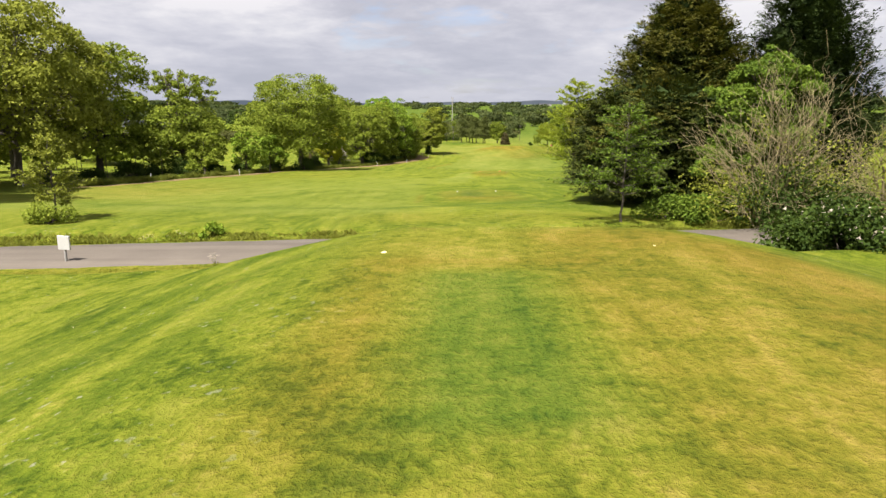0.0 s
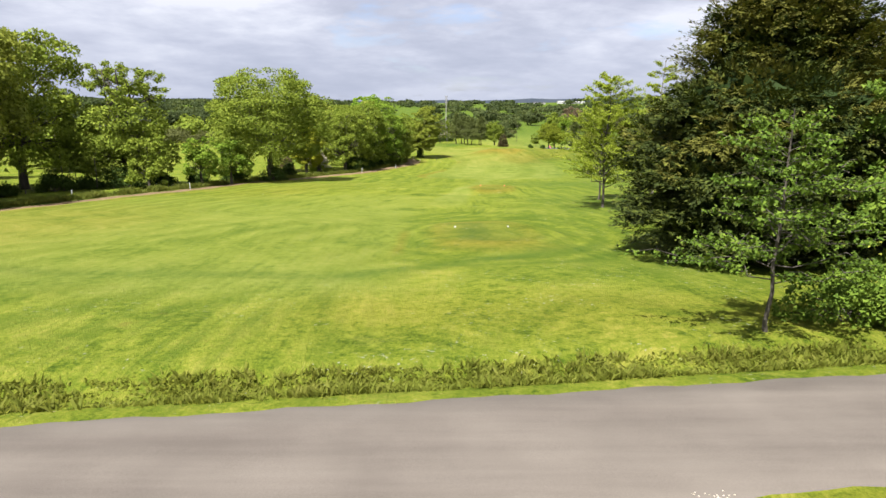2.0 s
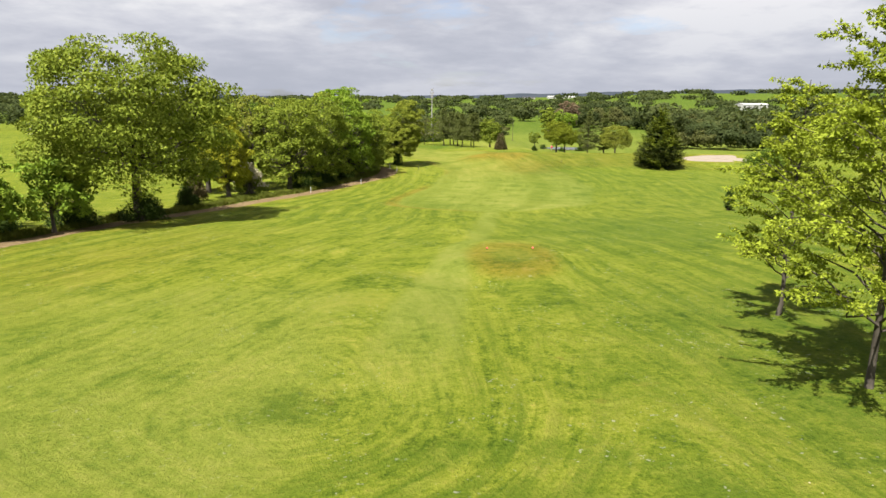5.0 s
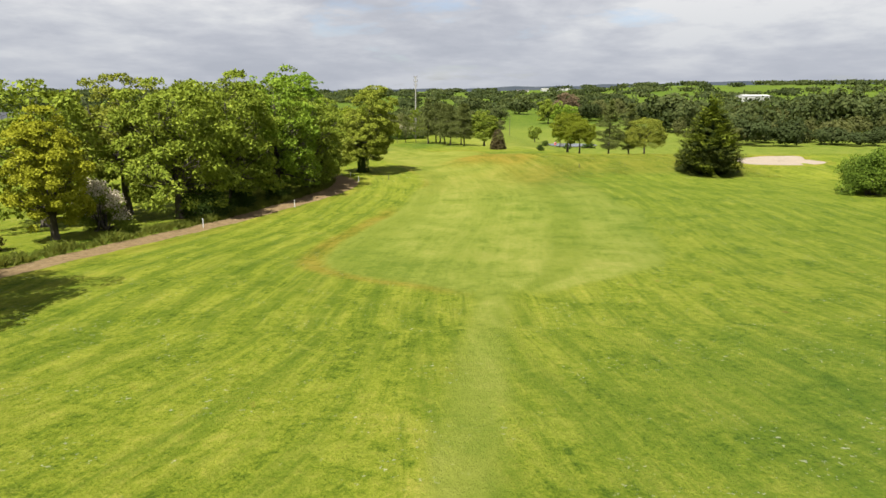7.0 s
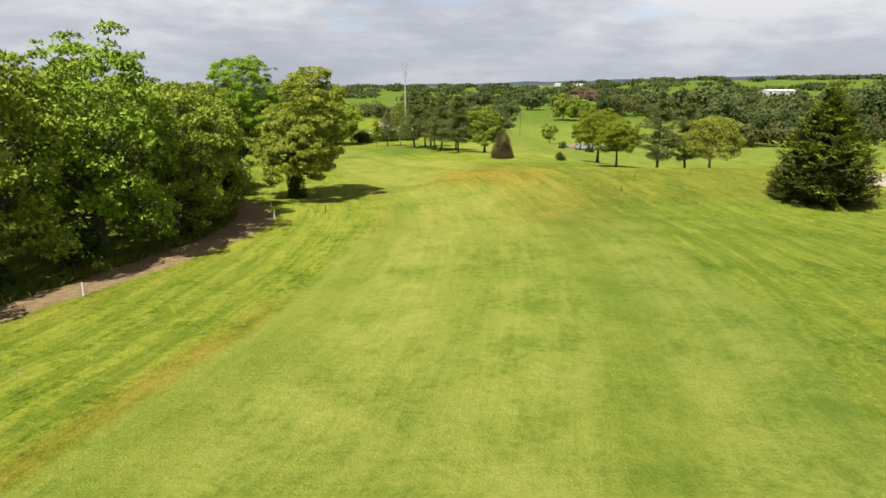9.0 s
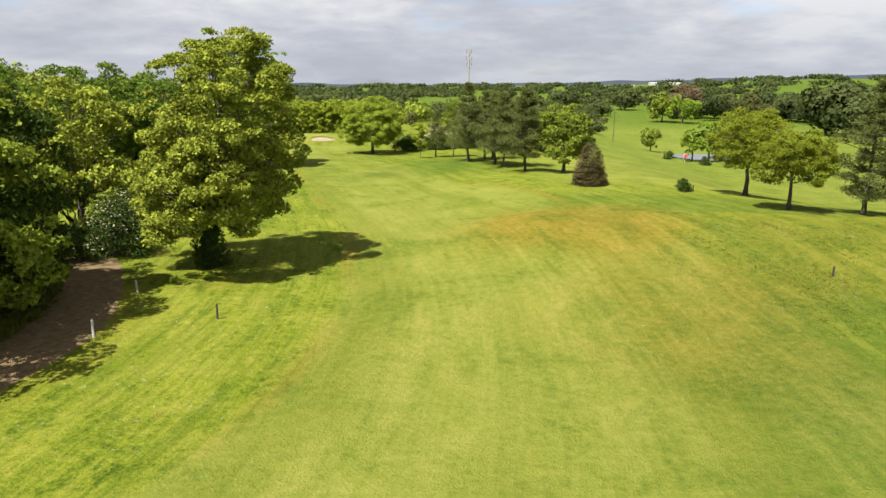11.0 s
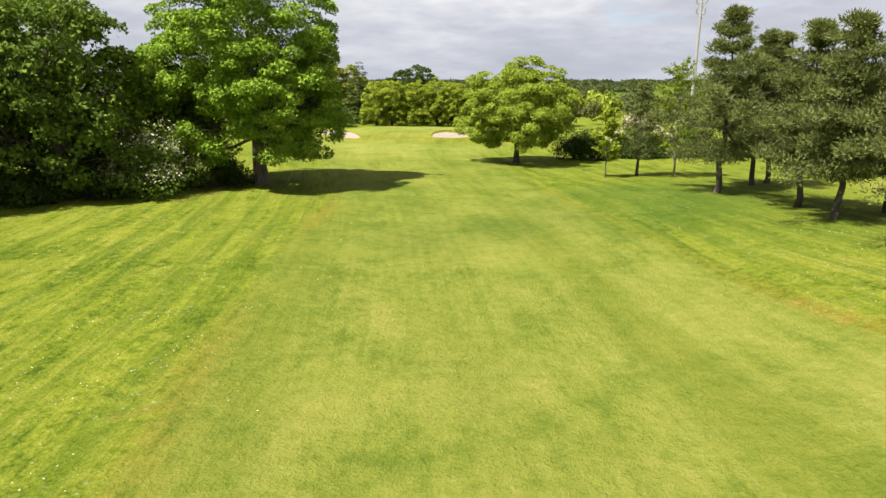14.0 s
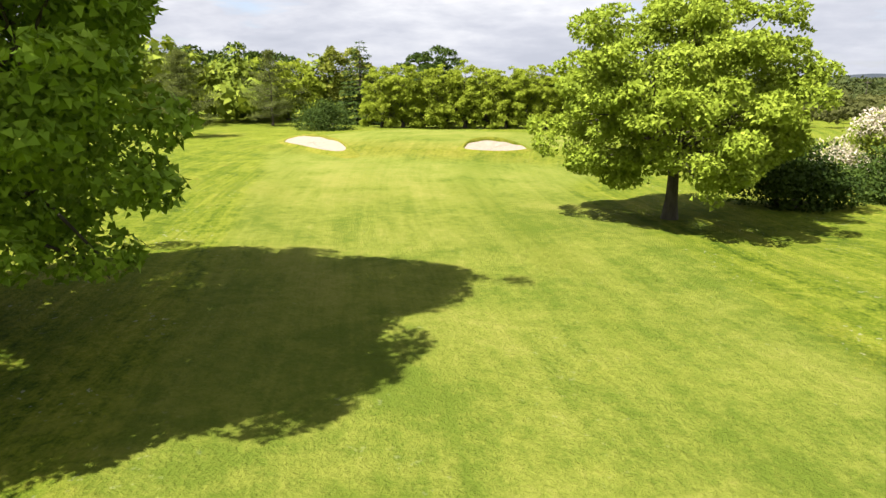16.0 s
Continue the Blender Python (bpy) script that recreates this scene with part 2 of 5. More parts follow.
    lush = n.ramp(mixed, (0.38, (0.017, 0.045, 0.0067)), (0.5, (0.041, 0.075, 0.0098)), (0.62, (0.070, 0.100, 0.012)))
    colour = n.mix(parts.outputs[2], colour, lush)
    straw = n.ramp(mixed, (0.42, (0.052, 0.053, 0.0060)), (0.5, (0.125, 0.102, 0.012)), (0.59, (0.200, 0.147, 0.031)))
    ragged = n.math("MULTIPLY", parts.outputs[1], n.ramp(n.math("ADD", n.math("MULTIPLY", patch, 0.5), n.math("MULTIPLY", tuft, 0.5)), (0.28, 0.32), (0.56, 1.0)))
    colour = n.mix(ragged, colour, straw)
    rust = n.ramp(n.noise(p, 0.9, 4.0, 0.6), (0.66, 0.0), (0.74, 0.55))
    rust = n.math("MULTIPLY", rust, n.math("MULTIPLY", worn.outputs[1], n.ramp(broad, (0.45, 0.0), (0.6, 1.0))))
    colour = n.mix(rust, colour, (0.114, 0.070, 0.020))
    earth = n.ramp(n.math("ADD", n.math("MULTIPLY", tuft, 0.6), n.math("MULTIPLY", fine, 0.4)), (0.35, (0.074, 0.051, 0.024)), (0.62, (0.193, 0.141, 0.077)))
    bare = n.ramp(n.math("ADD", worn.outputs[0], n.math("MULTIPLY", n.math("SUBTRACT", tuft, 0.5), 0.7)), (0.42, 0.0), (0.58, 1.0))
    colour = n.mix(bare, colour, earth)
    specks = n.ramp(n.noise(p, 6.0, 2.0, 0.6), (0.655, 0.0), (0.69, 0.85))
    daisies = n.math("MULTIPLY", n.math("MULTIPLY", specks, n.ramp(n.noise(p, 0.4, 3.0), (0.51, 0.0), (0.58, 1.0))), n.math("MULTIPLY", worn.outputs[1], 0.55))
    colour = n.mix(daisies, colour, (0.280, 0.280, 0.227))
    relief = n.math("ADD", n.math("MULTIPLY", tuft, 0.6), n.math("MULTIPLY", blades, 0.4))
    finish(n, surface(n, colour, 0.9, relief, 1.0, 0.18, gloss=0.03))
    return m


def asphalt_material():
    m, n = material("asphalt")
    p = place(n)
    long = n.noise(spread(n, p, 0.12, 1.6), 0.9, 4.0, 0.6)
    grain = n.noise(p, 40, 3.0, 0.7)
    patch = n.noise(p, 0.5, 4.0)
    f = n.math("ADD", n.math("ADD", n.math("MULTIPLY", long, 0.4), n.math("MULTIPLY", patch, 0.3)), n.math("MULTIPLY", grain, 0.3))
    finish(n, surface(n, n.ramp(f, (0.36, (0.069, 0.058, 0.046)), (0.62, (0.117, 0.101, 0.081))), 0.85, grain, 0.4, 0.01, gloss=0.3))
    return m


def water_material():
    m, n = material("pond_water")
    ripple = n.noise(place(n), 1.6, 3.0)
    finish(n, surface(n, (0.035, 0.045, 0.03), 0.06, ripple, 0.12, 0.05, gloss=0.6))
    return m


TURF, ASPHALT, WATER = turf_material(), asphalt_material(), water_material()


# ---- the lie of the land ----
KNOT_Y = (-60, 0, 20, 30, 45, 56, 70, 94, 110, 144, 156, 182, 240, 290, 330, 420, 700)
KNOT_Z = (5.2, 4.6, 3.6, 3.3, 2.2, 1.4, 0.6, -0.8, -1.8, -4.3, -4.6, -5.1, -5.1, -5.5, -6.2, -8.0, -9.0)
ROAD_A, ROAD_B = (0.0, 26.62), 0.13   # the middle of the road at x = 0, and its slant
ROAD_HALF = 2.15


def smooth(a, b, v):
    """0 below a, 1 above b, eased between."""
    u = np.clip((v - a) / (b - a), 0, 1)
    return u * u * (3 - 2 * u)


def bump(x, y, cx, cy, rx, ry, turn=0.0, flat=0.0):
    """A mound of height 1; flat: share of its radius that is level."""
    c, s = math.cos(math.radians(turn)), math.sin(math.radians(turn))
    u, v = (x - cx) * c + (y - cy) * s, -(x - cx) * s + (y - cy) * c
    return 1 - smooth(flat, 1, np.sqrt((u / rx) ** 2 + (v / ry) ** 2))


def profile(y):
    """The fall of the land along the hole, with its corners rounded."""
    return sum(np.interp(y + d, KNOT_Y, KNOT_Z) for d in (-9, -6, -3, 0, 3, 6, 9)) / 7


def road_mid(x):
    return ROAD_A[1] + ROAD_B * x


def height(x, y):
    """The ground's height at a place in the plan."""
    x, y = np.asarray(x, float), np.asarray(y, float)
    z = profile(y)
    z = z - 0.02 * np.clip(-10 - x, 0, 60) * smooth(30, 60, y) * (1 - smooth(150, 190, y))
    z = z + 0.025 * np.clip(x, 0, 50) * (1 - smooth(90, 130, y))
    z = z + 2.4 * smooth(-12.0, -0.3, x) * (1 - smooth(3.5, 18.0, x)) * (1 - smooth(8.6, 16.2, np.abs(y - 6.0)))   # the first tee
    z = z + 0.32 * bump(x, y, 2.9, 55.0, 5.6, 9.0, 0, 0.55) - 0.14 * bump(x, y, 2.9, 55.0, 13, 16, 0, 0.3)            # the second tee
    z = z + 0.45 * bump(x, y, 6.0, 91.0, 6.0, 8.0, 0, 0.5)            # the forward tee
    shelf = smooth(5, 17, x) * smooth(181, 199, y)                    # the rough bank and the shelf behind it
    z = z + shelf * (1.5 * (1 - smooth(222, 250, y)) + 0.62 * smooth(190, 201.6, y) * (1 - smooth(202.2, 204.6, y)))
    z = z - 4.4 * smooth(26, 52, x) * smooth(202, 236, y) * (1 - smooth(500, 700, y))
    z = z + 0.6 * bump(x, y, 9, 246, 22, 15, -60)                     # the pines' knoll
    z = z + 0.9 * bump(x, y, -32, 290, 20, 16, 0, 0.4)                # the green
    far = np.hypot(x, y - 150)
    z = z + 15 * smooth(900, 2600, far) + 6 * smooth(900, 2600, far) * np.sin(x * 0.0031 + 1.3) * np.cos(y * 0.0023)
    z = z + 34 * smooth(600, 2400, far) * smooth(0.02, 0.42, np.arctan2(x, np.maximum(y, 1)))
    gap = np.abs(y - road_mid(x))
    level = 3.25 + 0.01 * x
    k = 1 - smooth(ROAD_HALF + 0.5, ROAD_HALF + 3.5, gap)
    z = z * (1 - k) + level * k
    ditch = np.exp(-((y - road_mid(x) - 3.6) / 0.8) ** 2) * 0.35
    return z - ditch


# ---- meshes ----


def mesh_of(name, verts, faces, mat=None, smooth_shade=False):
    """A mesh from arrays of places and of equal-sided faces."""
    verts, faces = np.asarray(verts, np.float32), np.asarray(faces, np.int32)
    me = bpy.data.meshes.new(name)
    me.vertices.add(len(verts))
    me.vertices.foreach_set("co", verts.ravel())
    side = faces.shape[1]
    me.loops.add(faces.size)
    me.loops.foreach_set("vertex_index", faces.ravel())
    me.polygons.add(len(faces))
    me.polygons.foreach_set("loop_start", np.arange(0, faces.size, side, dtype=np.int32))
    me.polygons.foreach_set("loop_total", np.full(len(faces), side, np.int32))
    if smooth_shade:
        me.polygons.foreach_set("use_smooth", np.ones(len(faces), bool))
    me.update(calc_edges=True)
    if mat:
        me.materials.append(mat)
    return me


def part(name, bm, mat, parent, label=""):
    """Links a bmesh or mesh as one object under a thing."""
    if isinstance(bm, bmesh.types.BMesh):
        me = bpy.data.meshes.new(name)
        bm.to_mesh(me)
        bm.free()
        me.materials.append(mat)
    else:
        me = bm
    ob = new(name, me)
    ob.parent = parent
    return tagged(ob, label)


def ground_at(x, y):
    return float(height(x, y))


def stand(name, x, y, label, category, group="", sink=0.0, turn=0.0):
    """An empty at a thing's base, on the ground."""
    ob = new(name)
    ob.matrix_basis = pose(x, y, ground_at(x, y) - sink, 0, 0, turn)
    return tagged(ob, label, category, group)


def box(bm, x0, x1, y0, y1, z0, z1, bevel=0.0):
    made = bmesh.ops.create_cube(bm, size=1.0, matrix=Matrix.LocRotScale(((x0 + x1) / 2, (y0 + y1) / 2, (z0 + z1) / 2), None, (x1 - x0, y1 - y0, z1 - z0)))
    if bevel:
        edges = list({e for v in made["verts"] for e in v.link_edges})
        bmesh.ops.bevel(bm, geom=edges, offset=bevel, segments=2, affect="EDGES", profile=0.5)


def rod(bm, a, b, ra, rb, sides=8):
    """A tapered rod from a to b."""
    a, b = Vector(a), Vector(b)
    turn = (b - a).to_track_quat("Z", "Y").to_matrix().to_4x4()
    bmesh.ops.create_cone(bm, cap_ends=True, segments=sides, radius1=ra, radius2=rb, depth=(b - a).length, matrix=Matrix.Translation((a + b) / 2) @ turn)


def tubes(paths, sides=6):
    """Places and faces of tapered tubes; each path is a list of (place, radius)."""
    verts, faces = [], []
    for path in paths:
        pts, rad = np.array([p for p, _ in path], float), np.array([r for _, r in path], float)
        along = np.gradient(pts, axis=0)
        along /= np.linalg.norm(along, axis=1)[:, None] + 1e-9
        side = np.cross(along, np.where(np.abs(along[:, 2:3]) > 0.9, [[1.0, 0, 0]], [[0, 0, 1.0]]))
        side /= np.linalg.norm(side, axis=1)[:, None] + 1e-9
        other = np.cross(along, side)
        start = len(verts) and sum(len(v) for v in verts)
        a = np.linspace(0, 2 * np.pi, sides, endpoint=False)
        ring = pts[:, None] + rad[:, None, None] * (np.cos(a)[None, :, None] * side[:, None] + np.sin(a)[None, :, None] * other[:, None])
        verts.append(ring.reshape(-1, 3))
        k, s = np.meshgrid(np.arange(len(pts) - 1), np.arange(sides), indexing="ij")
        q = np.stack([k * sides + s, k * sides + (s + 1) % sides, (k + 1) * sides + (s + 1) % sides, (k + 1) * sides + s], -1).reshape(-1, 4)
        faces.append(q + start)
    return np.concatenate(verts), np.concatenate(faces)


def leaf_quads(rng, at, way, face, length, width, plain=False):
    """Leaves, folded along the middle or, where plain, three-cornered: at: roots, way: the way each points, face: about where its upper side looks."""
    n = len(at)
    way = way / (np.linalg.norm(way, axis=1)[:, None] + 1e-9)
    across = np.cross(way, face)
    across /= np.linalg.norm(across, axis=1)[:, None] + 1e-9
    up = np.cross(across, way)
    length, width = np.broadcast_to(length, n)[:, None], np.broadcast_to(width, n)[:, None]
    if plain:
        low = at + way * length * 0.15
        v = np.stack([low - across * width * 0.55, at + way * length, low + across * width * 0.55 + up * width * 0.1], 1)
        return v.reshape(-1, 3), np.arange(3 * n).reshape(-1, 3)
    mid = at + way * length * 0.5 + up * width * 0.16
    v = np.stack([at, mid - across * width * 0.5 - up * width * 0.12, at + way * length, mid + across * width * 0.5 - up * width * 0.12], 1)
    return v.reshape(-1, 3), np.arange(4 * n).reshape(-1, 4)


def ball(rng, n):
    v = rng.normal(size=(n, 3))
    return v / np.linalg.norm(v, axis=1)[:, None]


def bough(rng, a, b, r, sag=0.12, steps=5, wander=0.06):
    """A tapering limb from a to b that bends on its way."""
    a, b = np.array(a, float), np.array(b, float)
    u = np.linspace(0, 1, steps)
    far = np.linalg.norm(b - a)
    pts = a + (b - a) * u[:, None]
    pts[:, 2] += far * sag * np.sin(u * np.pi)
    pts[1:-1] += rng.normal(size=(steps - 2, 3)) * far * wander
    return [(p, max(r * (1 - 0.85 * k), min(0.012, r * 0.5))) for p, k in zip(pts, u)]


# ---- trees ----


def twigs_of(top, me):
    """The fine branching of a tree or shrub, too many to count."""
    return tagged(part(me.name.split(".")[0], me, None, top), kind="stuff")


def broadleaf(rng, h, r, base, count, leaf, clumps, trunk_r, gaps=0.0, shift=(0, 0), stretch=1.0, hang=0.0, square=2.6, folded=False, clot=0.9):
    """A broadleaved tree: trunk, limbs, and leaves in clumps with gaps between. base: height of the crown's foot; square: how boxy its outline is; clot: how big the clumps are."""
    cz, half = base + (h - base) * 0.48, (h - base) * 0.52
    d = ball(rng, clumps)
    a = np.arctan2(d[:, 1], d[:, 0])
    v = np.clip(d[:, 2], -0.97, 1)
    bend = np.where(v < 0, square * 1.7, square)
    ring = (1 - np.abs(v) ** bend) ** (1 / bend)
    reach = np.maximum(rng.uniform(0.42, 1.0, clumps) ** 0.4, np.where(v < -0.25, 0.78, 0.0))
    lumps = 1 + 0.17 * np.sin(3 * a + rng.uniform(0, 6)) * np.cos(2.5 * v + rng.uniform(0, 6)) + 0.10 * np.sin(5 * a + 4 * v + rng.uniform(0, 6)) + rng.normal(0, 0.05, clumps)
    wide = r * ring * reach * lumps * 0.84
    lean = (1 + v) / 2
    centre = np.stack([np.cos(a) * wide + shift[0] * lean, np.sin(a) * wide * stretch + shift[1] * lean, cz + v * half * (0.55 + 0.45 * reach) * lumps * 0.9], 1)
    size = rng.uniform(0.11, 0.28, clumps) * min(r, half * 1.3) * clot
    keep = rng.uniform(0, 1, clumps) > gaps * (v > 0.0) * 0.6
    own = np.flatnonzero(keep)
    which = rng.choice(own, count, p=(size[own] ** 2 / (size[own] ** 2).sum()))
    outward = centre - [shift[0] * 0.4, shift[1] * 0.4, cz - 0.25 * half]
    outward /= np.linalg.norm(outward, axis=1)[:, None] + 1e-9
    o = ball(rng, count) + outward[which] * 0.62 + [0, 0, 0.34]     # each clump a cap, open beneath
    o /= np.linalg.norm(o, axis=1)[:, None] + 1e-9
    deep = np.where(rng.uniform(size=count) < 0.82, rng.uniform(0.82, 1.08, count), rng.uniform(0.2, 0.8, count))
    at = centre[which] + o * (size[which] * deep)[:, None] * np.array([1.15, 1.15, 0.72 if clot > 0.7 else 0.64])
    inner = rng.uniform(size=count) < 0.13 * (1 - gaps)
    at[inner] = np.array([shift[0] * 0.5, shift[1] * 0.5, cz]) + ball(rng, inner.sum()) * rng.uniform(0.2, 0.75, (inner.sum(), 1)) * [r * 0.8, r * 0.8 * stretch, half * 0.85]
    droop = rng.uniform(0, 1, count) < hang
    at[:, 2] -= droop * rng.uniform(0, 0.7, count) * size[which]
    at[:, 2] = np.maximum(at[:, 2], base * 0.8 + rng.uniform(0, 0.5, count))
    way = o * 0.6 + rng.normal(size=(count, 3)) * 0.7 + [0, 0, -0.15]
    face = o * 1.3 + np.array([0, 0, 0.35]) + rng.normal(size=(count, 3)) * 0.45
    big = leaf * rng.uniform(0.7, 1.5, count)
    crown = leaf_quads(rng, at, way, face, big, big * rng.uniform(0.7, 1.0, count), not folded)
    top = np.array([shift[0] * 0.6, shift[1] * 0.6, h * 0.8])
    stem = [(np.array([0, 0, -0.15]), trunk_r * 1.5), (np.array([0, 0, 0.25]), trunk_r * 1.15)]
    for u in np.linspace(0.12, 1, 8):
        stem.append((top * u + np.array([*rng.normal(0, 0.02 * h * (u < 1) * u, 2), 0]), max(trunk_r * (1 - 0.88 * u), 0.03)))
    limbs = []
    spine = np.array([p for p, _ in stem])
    for k in rng.permutation(own)[: min(int(14 + clumps * 0.35), 70)]:
        c = centre[k]
        z = np.clip(c[2] - 0.75 * np.hypot(c[0], c[1]) - 0.05 * h, base * 1.45 + 0.4, h * 0.7)
        j = np.argmin(np.abs(spine[:, 2] - z))
        limbs.append(bough(rng, spine[j], c, stem[j][1] * rng.uniform(0.22, 0.48), 0.04))
        for _ in range(1):
            limbs.append(bough(rng, spine[j] * 0.35 + c * 0.65, c + ball(rng, 1)[0] * size[k] * 0.95, 0.012 * h / 4, 0.02, 4))
    return crown, tubes([stem], 10), tubes(limbs, 4)


def tree(kind, x, y, h, r, leaf_mat, label, base=0.28, count=14000, leaf=0.3, clumps=90, trunk=None, seed=0, bark=None, category="tree", group="", **shape):
    rng = np.random.default_rng(seed + int(abs(x) * 13 + abs(y) * 7))
    crown, stem, limbs = broadleaf(rng, h, r, base * h, count, leaf, clumps, trunk or h * 0.028, **shape)
    top = stand(kind, x, y, label, category, group)
    part("crown", mesh_of("crown", *crown, leaf_mat), None, top)
    part("trunk", mesh_of("trunk", *stem, bark or BARK, True), None, top)
    twigs_of(top, mesh_of("branchwork", *limbs, BARK, True))
    return top


def open_top(top, z0, h, r, mat, limbs=9, count=5200, seed=3):
    """Crooked, half-bare limbs that rise out of a crown, with tufts of leaves towards their ends."""
    rng = np.random.default_rng(seed)
    paths, at = [], []
    for k in range(limbs):
        a = 2 * math.pi * k / limbs + rng.normal(0, 0.25)
        far = r * rng.uniform(0.5, 1.0)
        tip = np.array([math.cos(a) * far, math.sin(a) * far, z0 + (h - z0) * rng.uniform(0.75, 1.0)])
        path = bough(rng, (0, 0, z0 - 1.5), tip, 0.16, 0.2, 8, 0.085)
        paths.append(path)
        for _ in range(7):
            q = path[rng.integers(3, 7)][0]
            end = q + (ball(rng, 1)[0] * [1, 1, 0.6] + [math.cos(a) * 0.4, math.sin(a) * 0.4, 0.35]) * rng.uniform(0.8, 1.9)
            paths.append(bough(rng, q, end, 0.05, 0.05, 4, 0.08))
            at.append(end)
    at = np.array(at)
    which = rng.integers(0, len(at), count)
    o = ball(rng, count)
    big = rng.uniform(0.18, 0.34, count)
    part("upper_crown", mesh_of("upper_crown", *leaf_quads(rng, at[which] + o * rng.uniform(0.1, 0.75, (count, 1)) * [1, 1, 0.6], rng.normal(size=(count, 3)), o + [0, 0, 0.6], big, big * 0.8, True), mat), None, top, "thin leafy tufts")
    twigs_of(top, mesh_of("bare_branchwork", *tubes(paths, 5), BARK, True))


def ivy(top, h, r, count=5000):
    """Ivy that clothes a trunk up to h."""
    rng = np.random.default_rng(count)
    a, u = rng.uniform(0, 2 * np.pi, count), rng.uniform(0, 1, count) ** 1.2
    far = r * (1.1 - 0.45 * u) * (1 + 0.35 * np.sin(a * 3 + u * 9)) * rng.uniform(0.75, 1.15, count)
    out = np.stack([np.cos(a), np.sin(a), 0.2 * np.ones(count)], 1)
    at = np.stack([np.cos(a) * far, np.sin(a) * far, h * u], 1)
    big = rng.uniform(0.08, 0.17, count)
    part("ivy", mesh_of("ivy", *leaf_quads(rng, at, rng.normal(size=(count, 3)) + [0, 0, -0.8], out + rng.normal(size=(count, 3)) * 0.4, big, big, True), DEEP), None, top, "dark ivy")


def conifer_mesh(rng, h, r, base, count, leaf, tiers, droop=0.25, power=0.8, ragged=0.12, tip_len=2.2, belly=0.0, thick=0.3):
    """A cone of boughs in tiers with hanging sprays; belly: how far its widest part lies above the foot."""
    stem = [(np.array([0, 0, -0.15]), h * 0.028)] + [(np.array([*rng.normal(0, 0.003 * h, 2), h * u]), max(h * 0.02 * (1 - u), 0.015)) for u in np.linspace(0.05, 0.97, 7)]
    tips, roots, reach = [], [], []
    for k in range(tiers):
        u = (k + rng.uniform(-0.3, 0.3)) / tiers
        u = min(max(u, 0.0), 0.985)
        z = base + (h - base) * u
        wide = r * (1 - u) ** power * (1.0 - belly * max(0, 0.25 - u) / 0.25)
        for a in rng.uniform(0, 2 * np.pi) + np.arange(n := max(4, int(4 + 9 * (1 - u)))) * 2 * np.pi / n:
            a += rng.normal(0, 0.2)
            far = wide * (1 + rng.normal(0, ragged))
            roots.append((0, 0, z))
            tips.append((math.cos(a) * far, math.sin(a) * far, z - droop * far + 0.1 * far))
            reach.append(far + 0.15)
    roots, tips, reach = np.array(roots), np.array(tips), np.array(reach)
    limbs = [bough(rng, a, b, max(0.006 * h * (f / r), 0.015), -0.05, 4, 0.03) for a, b, f in zip(roots, tips, reach)]
    which = rng.choice(len(tips), count, p=reach ** 1.7 / (reach ** 1.7).sum())
    u = rng.uniform(0.2, 1.02, count) ** 0.6
    axis = tips[which] - roots[which]
    axis /= np.linalg.norm(axis, axis=1)[:, None] + 1e-9
    side = np.cross(axis, [0, 0, 1.0])
    spread_out = rng.normal(size=count) * (0.12 + reach[which] * 0.16) * (1.25 - 0.75 * u)
    at = roots[which] + (tips[which] - roots[which]) * u[:, None] + side * spread_out[:, None]
    at[:, 2] += rng.uniform(-0.6, 0.4, count) * thick * (1.1 - 0.6 * u) - np.abs(spread_out) * 0.3
    way = axis * 1.0 + side * np.sign(spread_out)[:, None] * 0.55 + rng.normal(size=(count, 3)) * 0.3 + [0, 0, -0.15]
    face = np.array([0, 0, 1.0]) + axis * 0.45 + rng.normal(size=(count, 3)) * 0.3
    big = leaf * rng.uniform(0.6, 1.35, count)
    return leaf_quads(rng, at, way, face, big * tip_len * 0.6, big * 0.5, True), tubes([stem], 9), tubes(limbs, 3)


def conifer(kind, x, y, h, r, leaf_mat, label, base=0.04, count=14000, leaf=0.3, tiers=26, seed=0, group="", second=None, share=0.3, category="tree", **shape):
    rng = np.random.default_rng(seed + int(abs(x) * 13 + abs(y) * 7))
    crown, stem, limbs = conifer_mesh(rng, h, r, base * h, count, leaf, tiers, **shape)
    top = stand(kind, x, y, label, category, group)
    me = mesh_of("crown", *crown, leaf_mat)
    if second:
        me.materials.append(second)
        z = crown[0].reshape(len(crown[1]), -1, 3)[:, 0]
        odds = np.array([noise.noise(Vector(p) * 0.35) for p in z]) + (z[:, 2] / h - 0.5) * 0.9
        me.polygons.foreach_set("material_index", (odds > np.quantile(odds, 1 - share)).astype(np.int32))
    part("crown", me, None, top)
    part("trunk", mesh_of("trunk", *stem, BARK, True), None, top)
    twigs_of(top, mesh_of("branchwork", *limbs, BARK, True))
    return top


